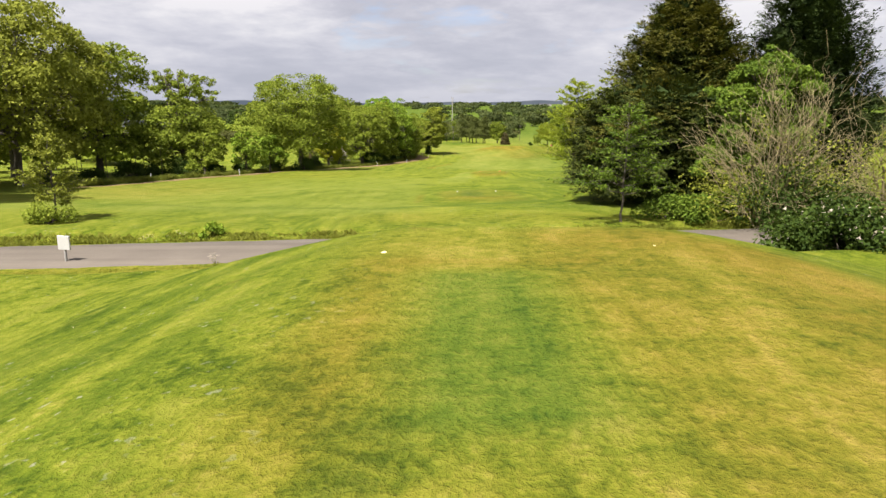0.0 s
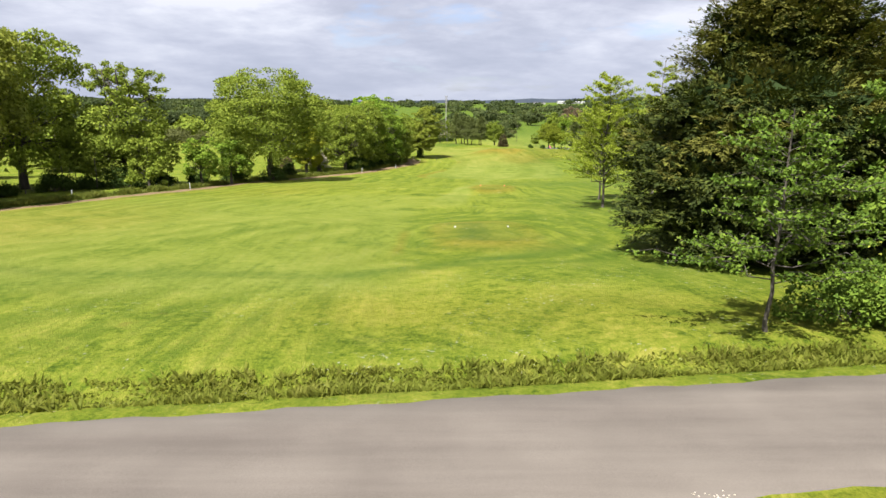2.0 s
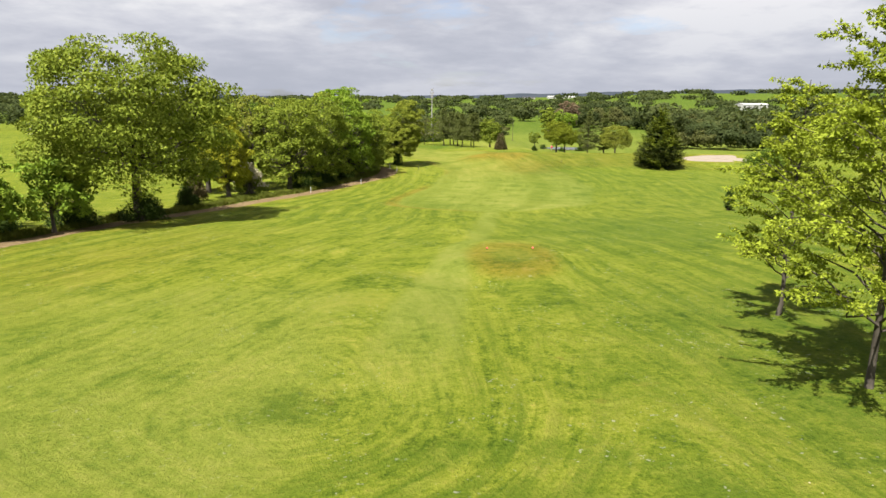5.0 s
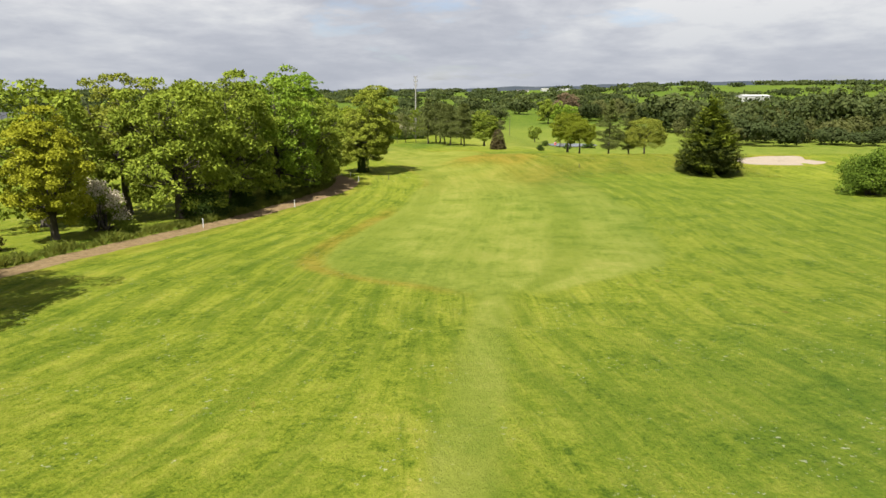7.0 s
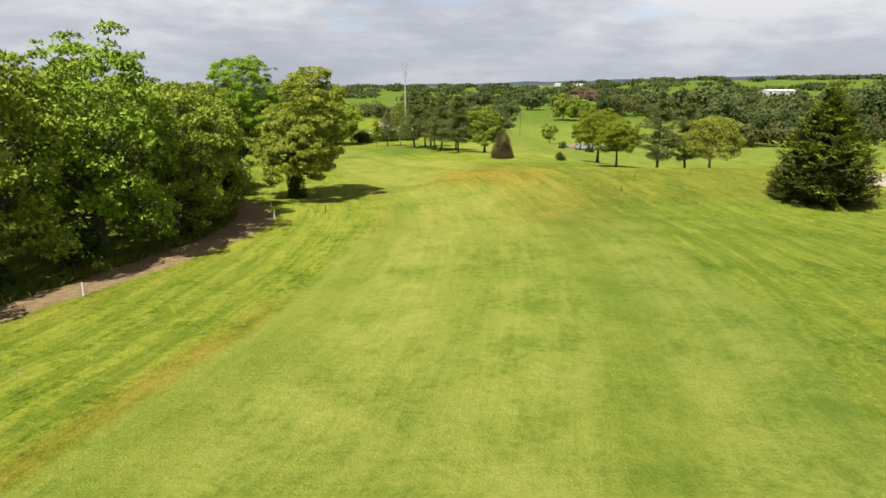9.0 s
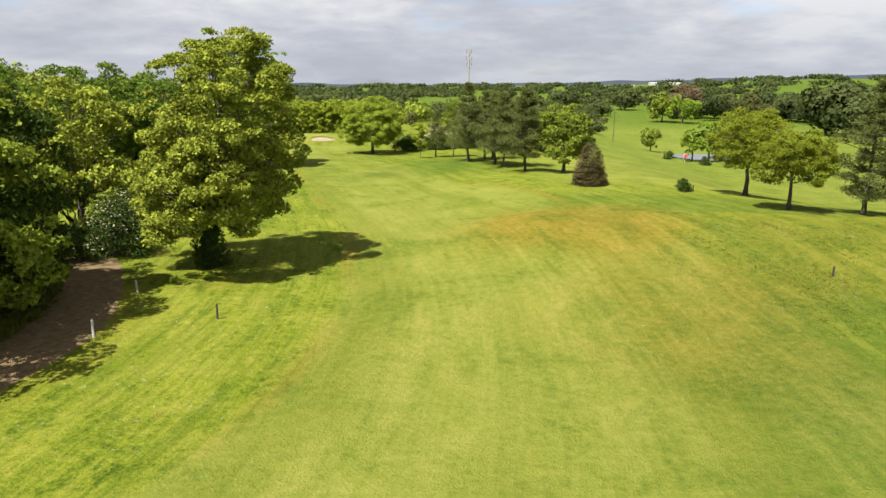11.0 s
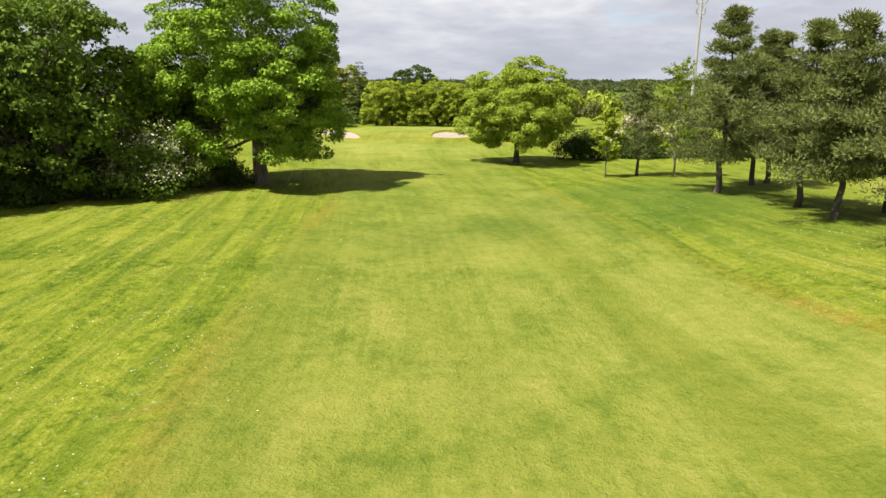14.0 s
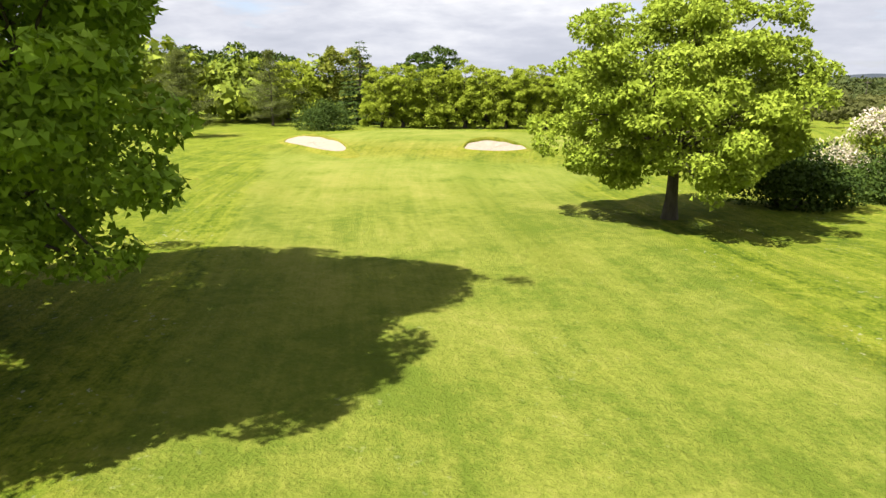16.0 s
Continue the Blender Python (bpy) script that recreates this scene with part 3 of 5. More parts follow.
def frond_mesh(rng, h, r, base, fronds, per, length, outline, lift=0.3, lumpy=0.16):
    """A scale-leaved evergreen: flat feathery fronds over a lumpy outline, dark sheets behind the gaps for shade.
    outline: (height share, width share) pairs.
    """
    hs, ws = zip(*outline)
    u = rng.uniform(0, 1, fronds * 3)
    u = u[rng.uniform(0, 1, len(u)) < np.interp(u, hs, ws) + 0.06][:fronds]
    n = len(u)
    a = rng.uniform(0, 2 * np.pi, n)
    k = rng.uniform(0, 6, 4)
    lumps = 1 + lumpy * np.sin(4 * a + 9 * u + k[0]) * np.cos(13 * u + 2 * a + k[1]) + lumpy * 0.6 * np.sin(9 * a - 17 * u + k[2]) * np.sin(23 * u + k[3])
    tier = 1 + 0.06 * np.sin(u * 2 * np.pi * h / 1.7 + 2.0 * np.sin(a * 2 + k[0]))
    wide = r * np.interp(u, hs, ws) * lumps * tier * rng.choice([1.0, 0.93, 0.8, 0.6], n, p=[0.45, 0.25, 0.2, 0.1])
    z = base + (h - base) * u
    out = np.stack([np.cos(a), np.sin(a), np.zeros(n)], 1)
    root = out * (wide - length * 0.45)[:, None].clip(0) + np.stack([np.zeros(n), np.zeros(n), z], 1)
    axis = out + np.stack([np.zeros(n), np.zeros(n), rng.normal(lift, 0.28, n) + 1.2 * (u > 0.93)], 1) + rng.normal(size=(n, 3)) * 0.22
    axis /= np.linalg.norm(axis, axis=1)[:, None]
    side = np.cross(axis, [0, 0, 1.0]) + rng.normal(size=(n, 3)) * 0.25
    side /= np.linalg.norm(side, axis=1)[:, None]
    up = np.cross(side, axis)
    long = length * rng.uniform(0.6, 1.35, n)
    w = np.repeat(np.arange(n), per)
    m = len(w)
    q = rng.uniform(0, 1, m) ** 0.8
    off = rng.normal(0, 0.5, m) * np.sin(np.clip(q * 2.6 + 0.35, 0, 3.0))
    at = root[w] + axis[w] * (q * long[w])[:, None] + side[w] * (off * long[w] * 0.42)[:, None] - up[w] * (np.abs(off) ** 1.5 * long[w] * 0.22)[:, None] + rng.normal(0, 0.03, (m, 3))
    way = axis[w] + side[w] * np.sign(off)[:, None] * 0.7 + rng.normal(size=(m, 3)) * 0.3 - [0, 0, 0.1]
    face = up[w] * 1.2 + out[w] * 0.35 + [0, 0, 0.4] + rng.normal(size=(m, 3)) * 0.3
    big = rng.uniform(0.6, 1.3, m) * (0.10 + 0.13 * length)
    stem = [(np.array([0, 0, -0.15]), h * 0.028)] + [(np.array([*rng.normal(0, 0.003 * h, 2), h * v]), max(h * 0.02 * (1 - v), 0.015)) for v in np.linspace(0.05, 0.95, 7)]
    core = rng.integers(0, n, n // 2)                            # big dark sheets added within, in place of inner shade
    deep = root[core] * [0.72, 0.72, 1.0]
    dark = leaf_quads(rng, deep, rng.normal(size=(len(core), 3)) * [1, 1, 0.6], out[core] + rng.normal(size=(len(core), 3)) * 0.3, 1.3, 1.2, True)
    limbs = [bough(rng, (0, 0, max(p[2] - 0.35 * np.hypot(p[0], p[1]), 0.3)), p, 0.03, -0.03, 4, 0.03) for p in root[rng.permutation(n)[:160]]]
    return leaf_quads(rng, at, way, face, big, big * 0.42, True), tubes([stem], 9), tubes(limbs, 3), dark


def evergreen(kind, x, y, h, r, leaf_mat, label, base, fronds, per, length, outline, second=None, share=0.3, seed=0, **shape):
    rng = np.random.default_rng(seed + int(abs(x) * 13 + abs(y) * 7))
    crown, stem, limbs, dark = frond_mesh(rng, h, r, base, fronds, per, length, outline, **shape)
    top = stand(kind, x, y, label, "tree")
    me = mesh_of("crown", *crown, leaf_mat)
    if second:
        me.materials.append(second)
        tip = crown[0].reshape(-1, per, 9)[:, 0, :3]
        odds = np.array([noise.noise(Vector(p) * 0.45) for p in tip]) + (tip[:, 2] / h - 0.5) * 0.9 + rng.normal(0, 0.12, len(tip))
        me.polygons.foreach_set("material_index", np.repeat((odds > np.quantile(odds, 1 - share)).astype(np.int32), per))
    part("crown", me, None, top)
    part("inner_foliage", mesh_of("inner_foliage", *dark, FIR_DARK), None, top, "dark sheets standing in for shade inside the crown")
    part("trunk", mesh_of("trunk", *stem, BARK, True), None, top)
    twigs_of(top, mesh_of("branchwork", *limbs, BARK, True))
    return top


DOME = ((0.0, 0.86), (0.10, 0.97), (0.35, 1.0), (0.6, 0.95), (0.8, 0.82), (0.93, 0.58), (1.0, 0.20))
SPIRE = ((0.0, 0.74), (0.12, 0.96), (0.3, 1.0), (0.5, 0.80), (0.7, 0.54), (0.86, 0.30), (1.0, 0.03))
CONE = ((0.0, 0.88), (0.08, 1.0), (0.3, 0.92), (0.55, 0.68), (0.78, 0.38), (0.92, 0.16), (1.0, 0.02))


def pine(x, y, h, r, label, base=0.28, count=9000, seed=0, group="pines on the knoll"):
    """A young pine: whorls of upturned boughs with brushes of needles, open between."""
    rng = np.random.default_rng(seed + int(abs(x) * 13 + abs(y) * 7))
    stem = [(np.array([0, 0, -0.15]), h * 0.024)] + [(np.array([*rng.normal(0, 0.008 * h, 2), h * u]), max(h * 0.019 * (1 - u), 0.02)) for u in np.linspace(0.05, 0.96, 8)]
    limbs, brush, size = [], [], []
    whorls = 10
    for k in range(whorls):
        u = k / (whorls - 1)
        z = h * (base + (0.97 - base) * u)
        wide = r * min(0.85 + 0.5 * u, 1.0, 0.10 + 1.4 * (1 - u)) * (0.85 if k == 0 else 1)
        for a in rng.uniform(0, 6.3) + np.arange(n := int(4 + 3 * (1 - u))) * 2 * np.pi / n:
            a += rng.normal(0, 0.3)
            far = wide * rng.uniform(0.45, 1.4)
            tip = np.array([math.cos(a) * far, math.sin(a) * far, z + far * rng.uniform(-0.15, 0.3) + 0.35 * u])
            limbs.append(bough(rng, (0, 0, z), tip, 0.012 * h * 0.4, -0.06, 4))
            for s in (1.0, 0.8, 0.58, 0.36):
                if rng.uniform() < 0.92:
                    brush.append(np.array([0, 0, z]) + (tip - [0, 0, z]) * s + rng.normal(0, 0.12, 3))
                    size.append(r * rng.uniform(0.13, 0.25) * (1.1 - 0.35 * u))
    brush.append(np.array([0, 0, h * 0.97]))
    size.append(r * 0.14)
    brush, size = np.array(brush), np.array(size)
    which = rng.choice(len(brush), count)
    o = ball(rng, count)
    at = brush[which] + o * (size[which] * rng.uniform(0.1, 1, count))[:, None] * [1.2, 1.2, 0.55]
    way = o + np.array([0, 0, 0.55]) + rng.normal(size=(count, 3)) * 0.3
    crown = leaf_quads(rng, at, way, ball(rng, count), rng.uniform(0.15, 0.27, count), rng.uniform(0.05, 0.085, count), True)
    top = stand("pine_tree", x, y, label, "tree", group)
    part("crown", mesh_of("crown", *crown, PINE), None, top)
    part("trunk", mesh_of("trunk", *tubes([stem], 9), BARK, True), None, top)
    twigs_of(top, mesh_of("branchwork", *tubes(limbs, 3), BARK, True))
    return top


def sapling(x, y, h, r, label, count=5000, base=0.2, seed=0, leaf=0.2, bark=None, mat=None, rise=0.75, n=46, group=""):
    """A young tree: a slim stem and many rising side branches clothed with fresh leaves, airy at the top."""
    rng = np.random.default_rng(seed + int(abs(x) * 13 + abs(y) * 7))
    stem = [(np.array([0, 0, -0.1]), 0.009 * h + 0.03)] + [(np.array([*rng.normal(0, 0.006 * h, 2), h * u]), max(0.0085 * h * (1 - u) + 0.012, 0.012)) for u in np.linspace(0.05, 0.98, 8)]
    limbs, at, way = [], [], []
    weights = []
    for k in range(n):
        u = base + (0.95 - base) * (k / n) ** 0.9
        a = k * 2.4 + rng.normal(0, 0.3)
        far = r * (1.05 - u) ** 0.6 * rng.uniform(0.6, 1.15) * (0.75 if u < base + 0.05 else 1)
        tip = np.array([math.cos(a) * far, math.sin(a) * far, h * u + far * rise * rng.uniform(0.3, 1.1)])
        path = bough(rng, (0, 0, h * u), tip, 0.0048 * h * (1.1 - u), 0.05, 5)
        limbs.append(path)
        for _ in range(6):
            s = rng.uniform(0.3, 0.98)
            q = np.array([0, 0, h * u]) + (tip - [0, 0, h * u]) * s
            end = q + (ball(rng, 1)[0] * [0.9, 0.9, 0.3] + [math.cos(a) * 0.5, math.sin(a) * 0.5, 0.12]) * far * 0.36
            limbs.append(bough(rng, q, end, 0.012, 0.02, 3))
            weights.append((q, end))
        weights.append((np.array([0, 0, h * u]) + (tip - [0, 0, h * u]) * 0.25, tip))
    a, b = np.array([p for p, _ in weights]), np.array([q for _, q in weights])
    span = np.linalg.norm(b - a, axis=1)
    which = rng.choice(len(a), count, p=span / span.sum())
    s = rng.uniform(0.05, 1.02, count)
    at = a[which] + (b - a)[which] * s[:, None] + rng.normal(0, 0.07, (count, 3)) * [1, 1, 0.6]
    way = rng.normal(size=(count, 3)) + (b - a)[which] * 0.5 + [0, 0, -0.2]
    face = np.array([0, 0, 1.0]) + rng.normal(size=(count, 3)) * 0.6
    big = leaf * rng.uniform(0.65, 1.35, count)
    top = stand("young_tree", x, y, label, "tree", group)
    part("crown", mesh_of("crown", *leaf_quads(rng, at, way, face, big, big * 0.7, True), mat or YOUNG), None, top)
    part("trunk", mesh_of("trunk", *tubes([stem], 8), bark or BARK, True), None, top)
    twigs_of(top, mesh_of("branchwork", *tubes(limbs, 3), bark or BARK, True))
    return top


def bush(kind, x, y, h, r, mat, label, count=6000, leaf=0.2, seed=0, stretch=1.0, turn=0.0, blossom=0.0, twigs=0, group="", lumps=26, round_top=1.0):
    """A shrub: leafy lumps from the ground up, on a few stems; blossom: share of its upper leaves that flower."""
    rng = np.random.default_rng(seed + int(abs(x) * 13 + abs(y) * 7))
    d = ball(rng, lumps)
    d[:, 2] = np.abs(d[:, 2])
    k = rng.uniform(0.35, 0.85, lumps)
    centre = np.stack([d[:, 0] * r * k, d[:, 1] * r * stretch * k, 0.1 * h + d[:, 2] * h * 0.72 * rng.uniform(0.55, 1.0, lumps)], 1)
    size = rng.uniform(0.22, 0.38, lumps) * min(r, h)
    which = rng.choice(lumps, count, p=size ** 2 / (size ** 2).sum())
    o = ball(rng, count)
    at = centre[which] + o * (size[which] * rng.uniform(0.35, 1.05, count) ** 0.6)[:, None] * [1.1, 1.1, 0.95]
    at[:, 2] = np.abs(at[:, 2]) + 0.02
    way = o * 0.6 + rng.normal(size=(count, 3)) * 0.7
    face = o + np.array([0, 0, 0.7]) + rng.normal(size=(count, 3)) * 0.4
    big = leaf * rng.uniform(0.65, 1.35, count)
    v, f = leaf_quads(rng, at, way, face, big, big * 0.75, True)
    top = stand(kind, x, y, label, "shrub", group, turn=turn)
    if blossom:
        flowers = (at[:, 2] > h * 0.22) & (rng.uniform(size=count) < blossom) & (o[:, 2] > -0.25)
        q = v.reshape(-1, 3, 3)
        part("blossom", mesh_of("blossom", q[flowers].reshape(-1, 3), np.arange(3 * flowers.sum()).reshape(-1, 3), BLOSSOM), None, top, "clusters of white blossom")
        v, f = q[~flowers].reshape(-1, 3), np.arange(3 * (~flowers).sum()).reshape(-1, 3)
    part("foliage", mesh_of("foliage", v, f, mat), None, top)
    stems = []
    for c in centre[: max(8, lumps // 2)]:
        root = np.array([*rng.normal(0, 0.12 * r, 2), -0.08])
        stems.append(bough(rng, root, c, 0.018 * h + 0.015, 0.05, 5))
    for _ in range(twigs):
        root = np.array([*rng.normal(0, 0.15 * r, 2), 0.0])
        w2 = ball(rng, 1)[0]
        w2[2] = abs(w2[2]) + 0.25
        tip = root + w2 * [r, r * stretch, h] * rng.uniform(0.75, 1.08)
        stems.append(bough(rng, root, tip, 0.03, 0.06, 6, 0.05))
        for _ in range(7):
            s = rng.uniform(0.45, 1.0)
            q = root + (tip - root) * s
            stems.append(bough(rng, q, q + (w2 + ball(rng, 1)[0] * 0.9) * rng.uniform(0.5, 1.3), 0.014, 0.03, 4, 0.08))
    twigs_of(top, mesh_of("stemwork", *tubes(stems, 3), TWIG if twigs else BARK, True))
    return top


# ---- ground ----
def lines(lo, hi, step, far, grow):
    """Grid lines: even from lo to hi, then wider and wider out to far."""
    mid = list(np.arange(lo, hi + step / 2, step))
    ends = []
    for sign, at in ((-1, lo), (1, hi)):
        s, run = step, []
        while abs(at) < far:
            s *= grow
            at += sign * s
            run.append(at)
        ends.append(run)
    return np.array(ends[0][::-1] + mid + ends[1])


FAIR_Y = (116, 119, 121, 123, 127, 136, 153, 177, 188, 193, 203, 211, 217, 232, 238, 252, 267, 285)
FAIR_L = (8, 6, 3.4, 0.2, -2.3, -1.3, 1.7, 5.3, 4.6, 3.2, 1.0, -3.2, -6.6, -13.0, -15.5, -25, -36, -50)
FAIR_R = (9, 12, 15, 18, 20.6, 23.5, 28, 28.5, 26.4, 25.0, 19.5, 16.6, 14.2, 5.2, 0.4, -7.6, -16, -16)


def fairway_edge(y, edge):
    return sum(np.interp(y + d, FAIR_Y, edge) for d in (-2, -1, 0, 1, 2)) / 5


def fairway_mid(y):
    """The line of the hole, eased, which the mower's runs follow."""
    return sum(np.interp(y + d, FAIR_Y, (np.array(FAIR_L) + np.array(FAIR_R)) / 2) for d in (-12, -8, -4, 0, 4, 8, 12)) / 7


TRACK_Y = (60, 92, 106, 124, 134, 143, 148, 159, 172, 180, 187, 196)
TRACK_X = (-42, -30.5, -26.5, -21.5, -18.8, -16.0, -13.6, -9.6, -6.6, -6.2, -9.5, -16)


def track_mid(y):
    return sum(np.interp(y + d, TRACK_Y, TRACK_X) for d in (-3, 0, 3)) / 3


def plot(x, y, x0, x1, y0, y1, soft):
    """1 within a plot with soft edges."""
    return smooth(x0 - soft, x0 + soft, x) * (1 - smooth(x1 - soft, x1 + soft, x)) * smooth(y0 - soft, y0 + soft, y) * (1 - smooth(y1 - soft, y1 + soft, y))


def band(v, lo, hi, soft):
    """1 where v lies between lo and hi, with soft edges."""
    return smooth(lo - soft, lo + soft, v) * (1 - smooth(hi - soft, hi + soft, v))


def zones(x, y):
    """Fairway, dry and lush shares, bare, daisy and mown shares, and the mower's lane, of the turf at a place."""
    wob = 1.3 * np.sin(y * 0.21 + 1.0) + 0.6 * np.sin(y * 0.55) + 0.5 * np.sin(x * 0.5)
    left, right = fairway_edge(y, FAIR_L) + 0.12 * wob, fairway_edge(y, FAIR_R) + 0.2 * np.sin(y * 0.3)
    across = np.clip((x - left) / np.maximum(right - left, 0.5), -2, 3)
    fair = smooth(-0.45, 0.45, x - left) * (1 - smooth(-0.6, 0.6, x - right)) * smooth(117.5, 119.5, y) * (1 - smooth(274, 282, y))
    collar = (1 - smooth(0.35, 1.15, np.abs(x - left + 0.75 * smooth(119, 126, y)))) * smooth(117.5, 120, y) * (1 - smooth(148, 160, y)) * (1 - smooth(6, 10, x))
    green = bump(x, y, -33, 290, 15, 12, 0, 0.85)
    fair = np.maximum(fair, green)
    lawn = 0.75 * plot(x, y, -46, -1.6, 38, 84, 2.0) * (1 - 0.5 * smooth(66, 84, y)) + 0.3 * plot(x, y, -60, -4, 33, 44, 4.0)
    fair = np.maximum(fair, lawn)
    path = np.interp(y, (70, 80, 87, 94, 99, 116, 124), (0.6, 1.5, 2.5, 3.7, 5.3, 7.9, 8.9))
    fair = np.maximum(fair, 0.7 * smooth(14, 20, x) * smooth(216, 226, y) * (1 - smooth(480, 560, y)))
    walkway = (1 - smooth(-0.35, 0.35, np.abs(x - path) - np.interp(y, (80, 90, 100, 118), (1.7, 1.1, 0.85, 0.9)))) * smooth(66, 80, y) * (1 - smooth(118, 124, y))
    fair = np.maximum(fair, walkway * 0.95)
    tee = plot(x, y, -1.9, 6.6, 2.5, 14.5, 1.2)
    tee_green = plot(x, y, -0.45, 1.5, 4.0, 9.7, 0.45)
    round2 = np.maximum(np.abs((x - 2.85) / 2.9) ** 3.2 + np.abs((y - 55.4) / 5.4) ** 3.2, 0) ** (1 / 3.2)
    top2 = 1 - smooth(0.80, 0.98, round2)
    rim2 = band(round2, 0.86, 1.16, 0.10)
    face2 = bump(x, y, 3.0, 49.4, 5.2, 2.6, 0, 0.35)
    round3 = np.maximum(np.abs((x - 6.4) / 2.5) ** 3 + np.abs((y - 89.4) / 4.6) ** 3, 0) ** (1 / 3)
    top3 = (1 - smooth(0.45, 0.75, np.hypot((x - 6.5) / 2.3, (y - 89.8) / 3.8)))
    rim3 = band(round3, 0.1, 1.0, 0.18) * (1 - top3)
    back1 = plot(x, y, -0.8, 3.0, 10.0, 10.9, 0.35)
    dry = tee * (0.42 + 0.4 * band(x, -1.7, -0.5, 0.35) * band(y, 4.0, 11.0, 0.8) + 0.35 * band(x, 1.7, 5.4, 0.5) + 0.3 * back1) * (1 - tee_green)
    dry = dry + 0.6 * band(x - 0.18 * (y - 6), 4.4, 6.2, 0.7) * band(y, 1.5, 13.5, 1.5) + 0.45 * bump(x, y, 8.5, 8.0, 6.0, 7.0) + 0.30 * bump(x, y, 3.0, -2.0, 8.0, 7.0) + 0.35 * bump(x, y, 4.2, 13.2, 3.2, 3.2)
    dry = dry + 0.38 * rim2 + 0.30 * face2 * (1 - top2) + 0.24 * top2 + 0.8 * rim3 + 0.35 * top3 + 0.75 * collar
    dry = dry + 0.55 * band(x, -2.2, -1.75, 0.15) * band(y, 48, 57, 2.0) + 0.25 * plot(x, y, -5, 20, 33, 38, 2.5)
    dry = dry + 0.30 * bump(x, y, -30, 62, 16, 20, 0, 0.2) + 0.25 * bump(x, y, -18, 92, 12, 22, -15)
    dry = dry + 0.85 * bump(x, y, 18.5, 199.5, 9.5, 8.5, 0, 0.35) + 0.45 * bump(x, y, 13.0, 200, 7, 11, 10) + 0.55 * bump(x, y, 21, 206, 6, 4.5, 0, 0.3)
    dry = dry + 1.0 * (1 - smooth(0.25, 0.8, np.abs(y - 202.2 - 0.02 * x))) * smooth(14, 20, x) * (1 - smooth(50, 60, x))
    dry = dry + 0.35 * plot(x, y, 26, 62, 187, 202, 3) + 0.35 * bump(x, y, 22, 187, 9, 14, 0, 0.2)
    dry = dry + 0.9 * (1 - smooth(0.12, 0.5, np.abs(x - right - 0.3))) * (0.35 + 0.65 * band(y, 208, 229, 3)) * smooth(206, 210, y) * (1 - smooth(246, 256, y))
    dry = dry + 0.55 * (1 - smooth(0.2, 0.7, np.abs(x - left - 0.2))) * band(y, 172, 240, 6) * (0.5 + 0.5 * np.sin(y * 0.33))
    dry = dry + (0.11 + 0.07 * band(y, 168, 214, 12)) * fair * smooth(150, 185, y) * (1 - smooth(262, 270, y))
    dry = dry + 0.35 * bump(x, y, -33, 279, 18, 4.5, 0, 0.3) + 0.4 * bump(x, y, -3.0, 188.5, 3.0, 2.2)
    near_road = np.abs(y - road_mid(x))
    dry = dry + 0.5 * (1 - smooth(0.4, 1.1, np.abs(near_road - ROAD_HALF - 0.7))) * (y < road_mid(x))
    dry = dry + 0.25 * (1 - smooth(0.5, 2.5, np.abs(x - track_mid(y) - 2.2))) * smooth(60, 75, y) * (1 - smooth(185, 192, y))
    lush = 0.58 * tee_green + 0.5 * top2 * band(x, 1.5, 3.3, 0.6) + 0.42 * top2 + 0.20 * rim2 + 0.45 * top3
    furrow = (1 - smooth(0.3, 1.5, np.abs(y - 42.4 - 0.75 * (x + 1.98)))) * band(x, -4, 9, 2) + 0.8 * (1 - smooth(0.3, 1.2, np.abs(y - 41.5 + 0.04 * x))) * band(x, -26, -3, 3)
    lush = lush + 0.45 * furrow + 0.30 * bump(x, y, 9, 240, 20, 9, -35, 0.3) + 0.4 * bump(x, y, 10, 44, 12, 9)
    lush = lush + 0.45 * plot(x, y, 9.5, 40, 60, 84, 6) + 0.5 * bump(x, y, 16, 102, 14, 20) + 0.30 * bump(x, y, 2.5, 243, 9, 14, -40, 0.4)
    lush = lush + 0.5 * plot(x, y, 25, 60, 186, 200, 2.5) + 0.4 * plot(x, y, 16, 50, 204, 214, 2.0)
    # beyond 420 m the turf is darkened to soften contrast as haze would
    lush = lush + 0.7 * smooth(420, 520, y) + 0.30 * smooth(20, 30, x) * smooth(225, 250, y) * (1 - smooth(420, 520, y)) + 0.4 * bump(x, y, -4.5, 232, 5, 10, -40) + 0.40 * bump(x, y, 24, 184, 9, 14, 0, 0.2) + 0.3 * plot(x, y, 20, 60, 92, 186, 8)
    lush = lush + 0.8 * (1 - smooth(0.5, 3.5, track_mid(y) - 2.6 - x)) * smooth(0.0, 1.2, track_mid(y) - 1.2 - x) * smooth(60, 75, y) * (1 - smooth(192, 200, y))
    broad = 0.2 + 0.9 * smooth(150, 178, y)
    bare = (1 - smooth(0.75 + broad, 1.55 + broad, np.abs(x - track_mid(y)))) * smooth(60, 72, y) * (1 - smooth(190, 195, y)) * 0.9
    bare = np.maximum(bare, 0.36 * rim3)
    daisy = np.clip(1 - fair * 0.8 - tee, 0, 1) * (1 - smooth(280, 330, y))
    runs = 0.5 + 0.5 * np.cos((across - 0.70 + 0.015 * np.sin(y * 0.09)) * 2 * math.pi / 0.31)
    bands = band(across, -0.08, 1.05, 0.05) * runs * (0.42 + 0.5 * np.exp(-((across - 0.70) / 0.08) ** 2)) + 0.25 * np.exp(-((across - 0.08) / 0.07) ** 2)
    ring = np.hypot(x - 3.0, (y - 55.5) / 1.35)
